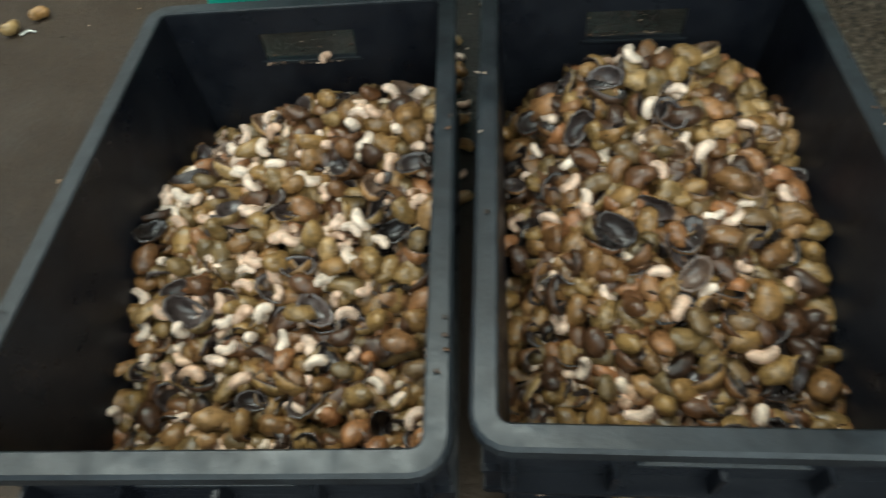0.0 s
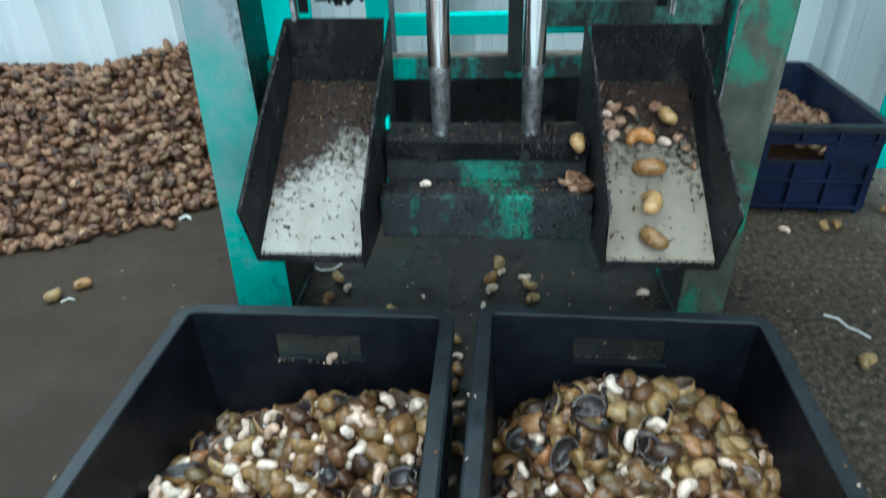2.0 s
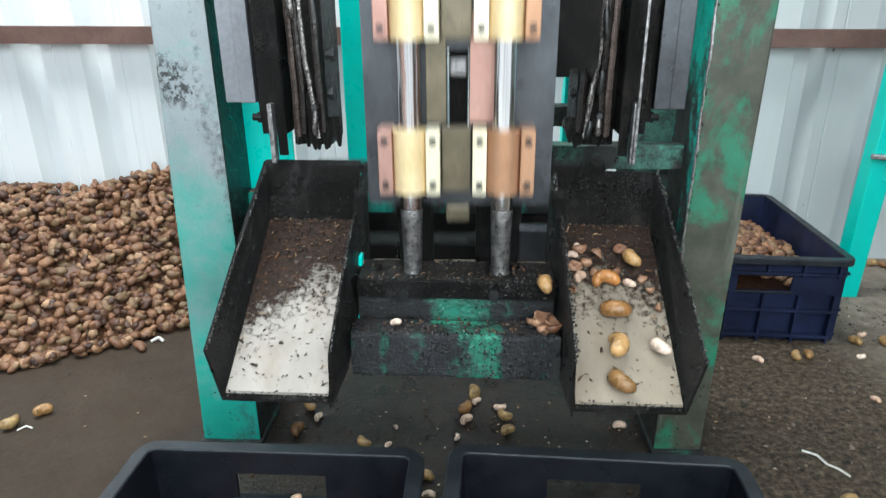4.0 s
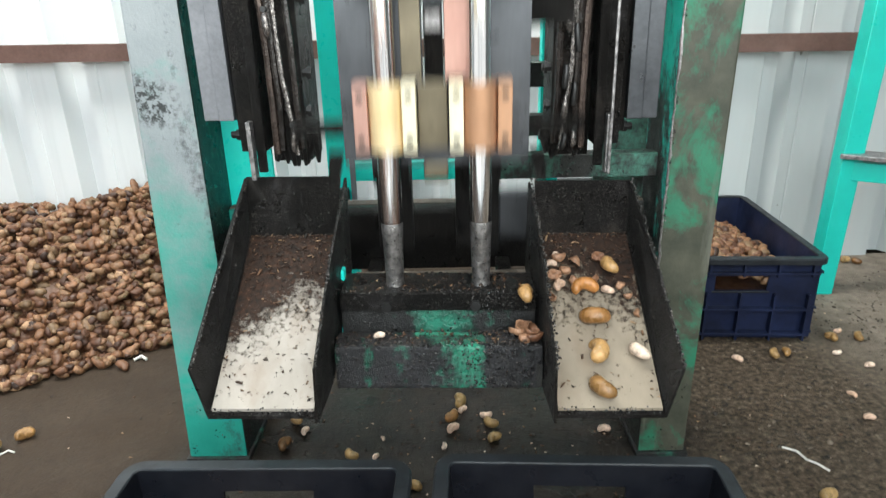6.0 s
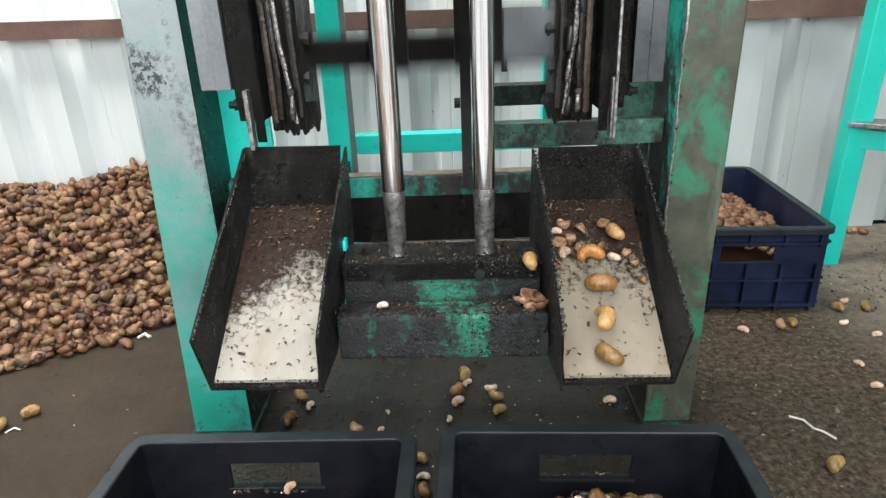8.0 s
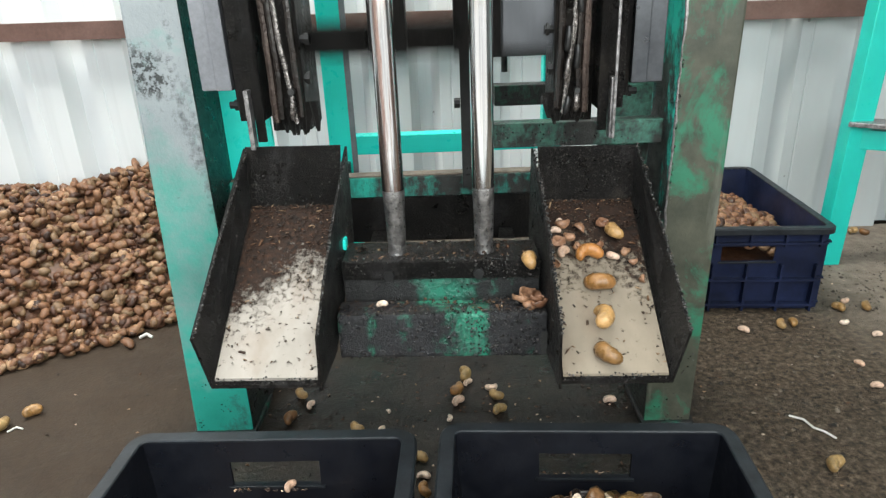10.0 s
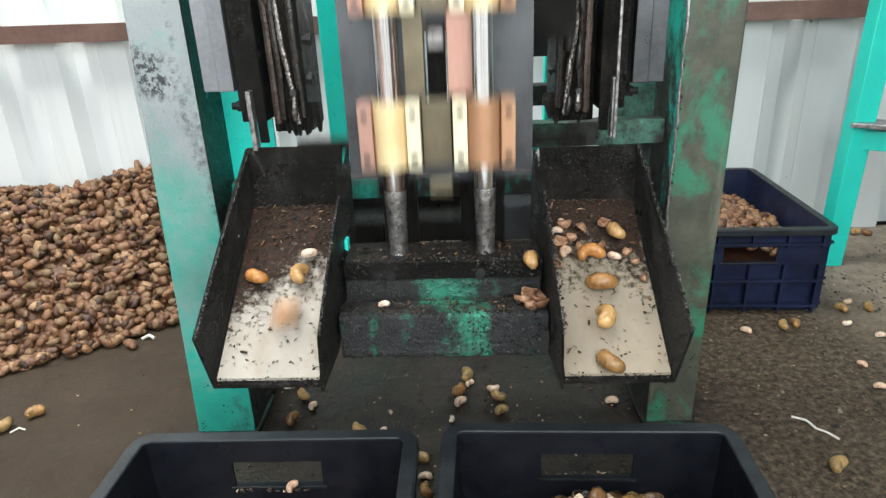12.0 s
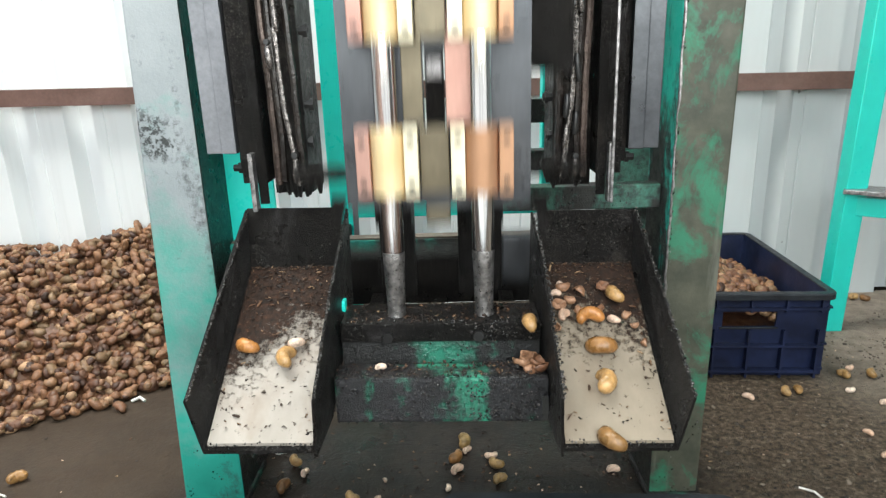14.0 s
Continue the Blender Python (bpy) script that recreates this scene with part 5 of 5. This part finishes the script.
places = []
for x0, x1 in ((-0.231, -0.115), (0.160, 0.277)):
    for _ in range(760):
        y = 1.205 - 0.20 * rng.random() ** (1.9 if x0 < 0 else 2.4)
        x = rng.uniform(x0, x1)
        if x0 > 0 and y < 1.12 and rng.random() < 0.75:
            x = rng.choice((x0 + 0.01 * rng.random(), x1 - 0.016 * rng.random(), x0 + 0.05 + 0.03 * rng.random()))
        if y < 1.14 and noise.noise((60 * x, 60 * y, 3)) < 0.0:
            continue
        places.append(on_chute(x, y, 0.0012))
tagged(strew("chute_crumbs", [(BIT[0] * 0.3, BIT[1], 0, 3, None), (BIT_LONG[0] * 0.5, BIT[1], 0, 2, None), (BIT[0] * 0.55, BIT[1], 0, 1.2, None), (BIT_LONG[0] * 0.95, BIT[1], 0, 0.5, None)], places, rng, [CRUMB], 0.35), "brown husk crumbs sprinkled down the chutes", "crumbs", kind="stuff")

for x, y, kind, rz, size in ((0.2075, 1.128, 0, 12, 0.98), (0.2165, 1.092, 0, 176, 1.05), (0.2125, 1.053, 0, 265, 1.06), (0.178, 1.131, 1, 60, 0.95), (0.170, 1.160, 1, 10, 0.7), (0.2445, 1.156, 0, 100, 0.9),
                             (0.238, 1.126, 1, 140, 0.75), (0.178, 1.175, 1, 30, 0.4)):
    single("kernel" if kind else "nut", KERNEL_ME if kind else WET_ME, "ivory kernel stuck on the stained chute" if kind else "golden-brown nut resting on the stained chute", "kernel" if kind else "nut", "nuts on the chutes", *on_chute(x, y, 0.0062 * size if kind else 0.0088), 32.8, 0, rz, size * (0.9 if kind else 1.02))
single("nut", WET_ME, "yellow nut lodged on the rod base", "nut", "nuts on the machine", 0.132, 1.099, 0.444, 62, 10, 85, 0.95)
BROKEN = [nut_mesh("shell", crumple(HALF, 90 + k, 0.004), CRACKED) for k in range(3)]
for x, y, z, rx, rz, size in ((0.127, 1.088, 0.404, 40, 30, 0.6), (0.119, 1.080, 0.401, 15, 120, 0.55), (0.136, 1.078, 0.403, 20, 80, 0.6), (0.141, 1.068, 0.400, 10, 200, 0.5), (0.131, 1.070, 0.400, 190, 10, 0.5)):
    single("shell", BROKEN[int(rz) % 3], "reddish broken shell piece on the front beam", "shell", "nuts on the machine", x, y, z, rx, 10, rz, size)
for x, y, rx, rz, size in ((0.172, 1.146, 20, 10, 0.5), (0.186, 1.152, 60, 140, 0.42), (0.195, 1.138, 10, 70, 0.45), (0.224, 1.139, 30, 220, 0.42), (0.166, 1.118, 15, 300, 0.4), (0.256, 1.132, 200, 40, 0.4), (0.203, 1.165, 190, 110, 0.5), (0.232, 1.170, 20, 10, 0.45), (0.268, 1.098, 40, 80, 0.35), (0.182, 1.168, 10, 200, 0.5), (0.2625, 1.118, 15, 200, 0.3)):
    single("shell", BROKEN[int(rz) % 3], "pink-brown shell scrap on the stained chute", "shell", "scraps on the chute", *on_chute(x, y, 0.004), 32.8 + rx, 0, rz, size)
single("kernel", KERNEL_ME, "small ivory kernel on the front beam", "kernel", "nuts on the machine", -0.048, 1.075, 0.4025, 0, 0, 20, 0.55)
single("kernel", KERNEL_ME, "ivory kernel caught in the crate handle slot", "kernel", "nuts on the machine", -0.19, 1.062, 0.139, 0, 0, 70, 0.8)

# shell bits caught on the crate rims and in the slots
places = []
for cx, cy, sx in ((-0.219, 0.794, 1), (0.197, 0.815, 1)):
    for _ in range(12):
        places.append((cx + rng.choice((-1, 1)) * rng.uniform(0.184, 0.196), cy + rng.uniform(-0.27, 0.27), 0.207))
    for _ in range(26):
        places.append((cx + rng.uniform(-0.06, 0.06), cy + 0.268, 0.1335))
tagged(strew("rim_crumbs", [(BIT[0] * 0.8, BIT[1], 0, 3, None), (BIT[0] * 0.8, BIT[1], 1, 1, None)], places, rng, [CRUMB, KERNEL], 0.3), "husk bits caught on the crate rims", "crumbs", kind="stuff")

# ---- what moves ----
TRAVELLERS = []


def traveller(kind, rows, size=1.0):
    """A nut that comes down a chute and drops into a crate: rows of seconds, x, y, z, spin."""
    ob = single("kernel" if kind else "nut", KERNEL_ME if kind else WET_ME, "ivory kernel coming down the chute" if kind else "brown nut coming down the chute", "kernel" if kind else "nut", "nuts on the move", 0, 0, 0)
    ob.scale = (size, size, size)
    TRAVELLERS.append((ob, rows))
    return ob


def drop(kind, x, y_rest, arrive, leave, size=1.0, spin=0, x2=None, slide=()):
    """Waits in the feed above, falls on the chute, rests, slides off the lip and lands on the heap."""
    x2 = x if x2 is None else x2
    lift = 0.0075 if kind else 0.0085
    rest = on_chute(x, y_rest, lift)
    up = (x, 1.29, 1.02)
    rows = []
    if arrive > 0:
        rows = [(0.0, *up, spin), (arrive - 0.25, *up, spin), (arrive - 0.06, x, 1.19, 0.515, spin + 50)]
        rows.append((arrive, *rest, spin + 80))
    else:
        rows = [(0.0, *rest, spin + 80)]
    for t, xs, ys in slide:
        rows.append((t, *on_chute(xs, ys, lift), spin + 80))
    last = rows[-1]
    if leave < 14:
        shape = left_shape if x < 0 else right_shape
        land = max(0.02, shape(x2, 0.93)) + 0.02
        rows += [(leave - 0.12, *last[1:5]), (leave, x2, 0.985, 0.352, spin + 100), (leave + 0.1, x2, 0.955, 0.285, spin + 150), (leave + 0.2, x2, 0.93, land, spin + 200)]
        rows.append((14.0, x2, 0.93, land, spin + 200))
    else:
        rows.append((14.0, *last[1:5]))
    return traveller(kind, rows, size)


drop(0, 0.262, 1.075, 2.75, 2.92, 1.0, 10, 0.29)
drop(1, 0.262, 1.052, 2.9, 6.35, 1.1, 40)
drop(1, 0.263, 1.083, 2.95, 3.75, 0.9, 100)
drop(0, -0.16, 1.08, 2.72, 2.9, 1.0, 30)
drop(0, 0.25, 1.06, 6.45, 6.93, 1.0, 60)
drop(0, 0.25, 1.08, 10.62, 10.68, 1.0, 60)
drop(1, -0.16, 1.05, 10.68, 10.95, 1.1, 20)
drop(0, -0.152, 1.112, 10.72, 15, 1.0, 10, None, ((12.9, -0.153, 1.105), (13.3, -0.159, 1.083)))
drop(0, -0.206, 1.108, 10.78, 15, 0.9, 70, None, ((12.9, -0.206, 1.104), (13.4, -0.209, 1.096)))
drop(1, -0.144, 1.136, 10.8, 15, 0.8, 120, None, ((12.6, -0.144, 1.134), (13.4, -0.150, 1.10)))
drop(0, -0.16, 1.10, 11.85, 12.05, 1.0, 120)
drop(0, -0.17, 1.08, 13.25, 13.5, 0.95, 150)
drop(0, 0.211, 1.014, 0.0, 15, 1.05, 40, None, ((10.3, 0.211, 1.013), (11.5, 0.210, 1.006), (13.0, 0.210, 1.002), (14.0, 0.208, 0.994)))


def lift_of(t):
    """Height of the carriage over its lowest place: a quick rise, a short stop, a slower fall."""
    lows = (-0.62, 0.52, 1.66, 2.80, 3.95, 5.10, 6.24, 7.37, 8.51, 9.65, 10.785, 11.93, 13.07, 14.21)
    shape = ((0.0, 0.0), (0.09, 0.04), (0.175, 0.125), (0.263, 0.255), (0.35, 0.333), (0.41, 0.345), (0.456, 0.343), (0.535, 0.296), (0.622, 0.218), (0.71, 0.15), (0.80, 0.08), (0.885, 0.022), (0.945, 0.004), (1.0, 0.0))
    k = max(i for i, low in enumerate(lows[:-1]) if low <= t + 1e-6)
    p = (t - lows[k]) / (lows[k + 1] - lows[k])
    for (p0, h0), (p1, h1) in zip(shape, shape[1:]):
        if p <= p1:
            return h0 + (h1 - h0) * (p - p0) / (p1 - p0)
    return 0.0


def motions():
    rows = [(k / 15, pose(0, 0, lift_of(k / 15))) for k in range(211)]
    walk(carriage, rows)
    for ob, keys in TRAVELLERS:
        done = []
        for t, x, y, z, spin in keys:
            if done and t - done[-1][0] < 0.03:
                continue
            done.append((t, pose(x, y, z, 32.8, 0, spin)))
        walk(ob, done)


motions()
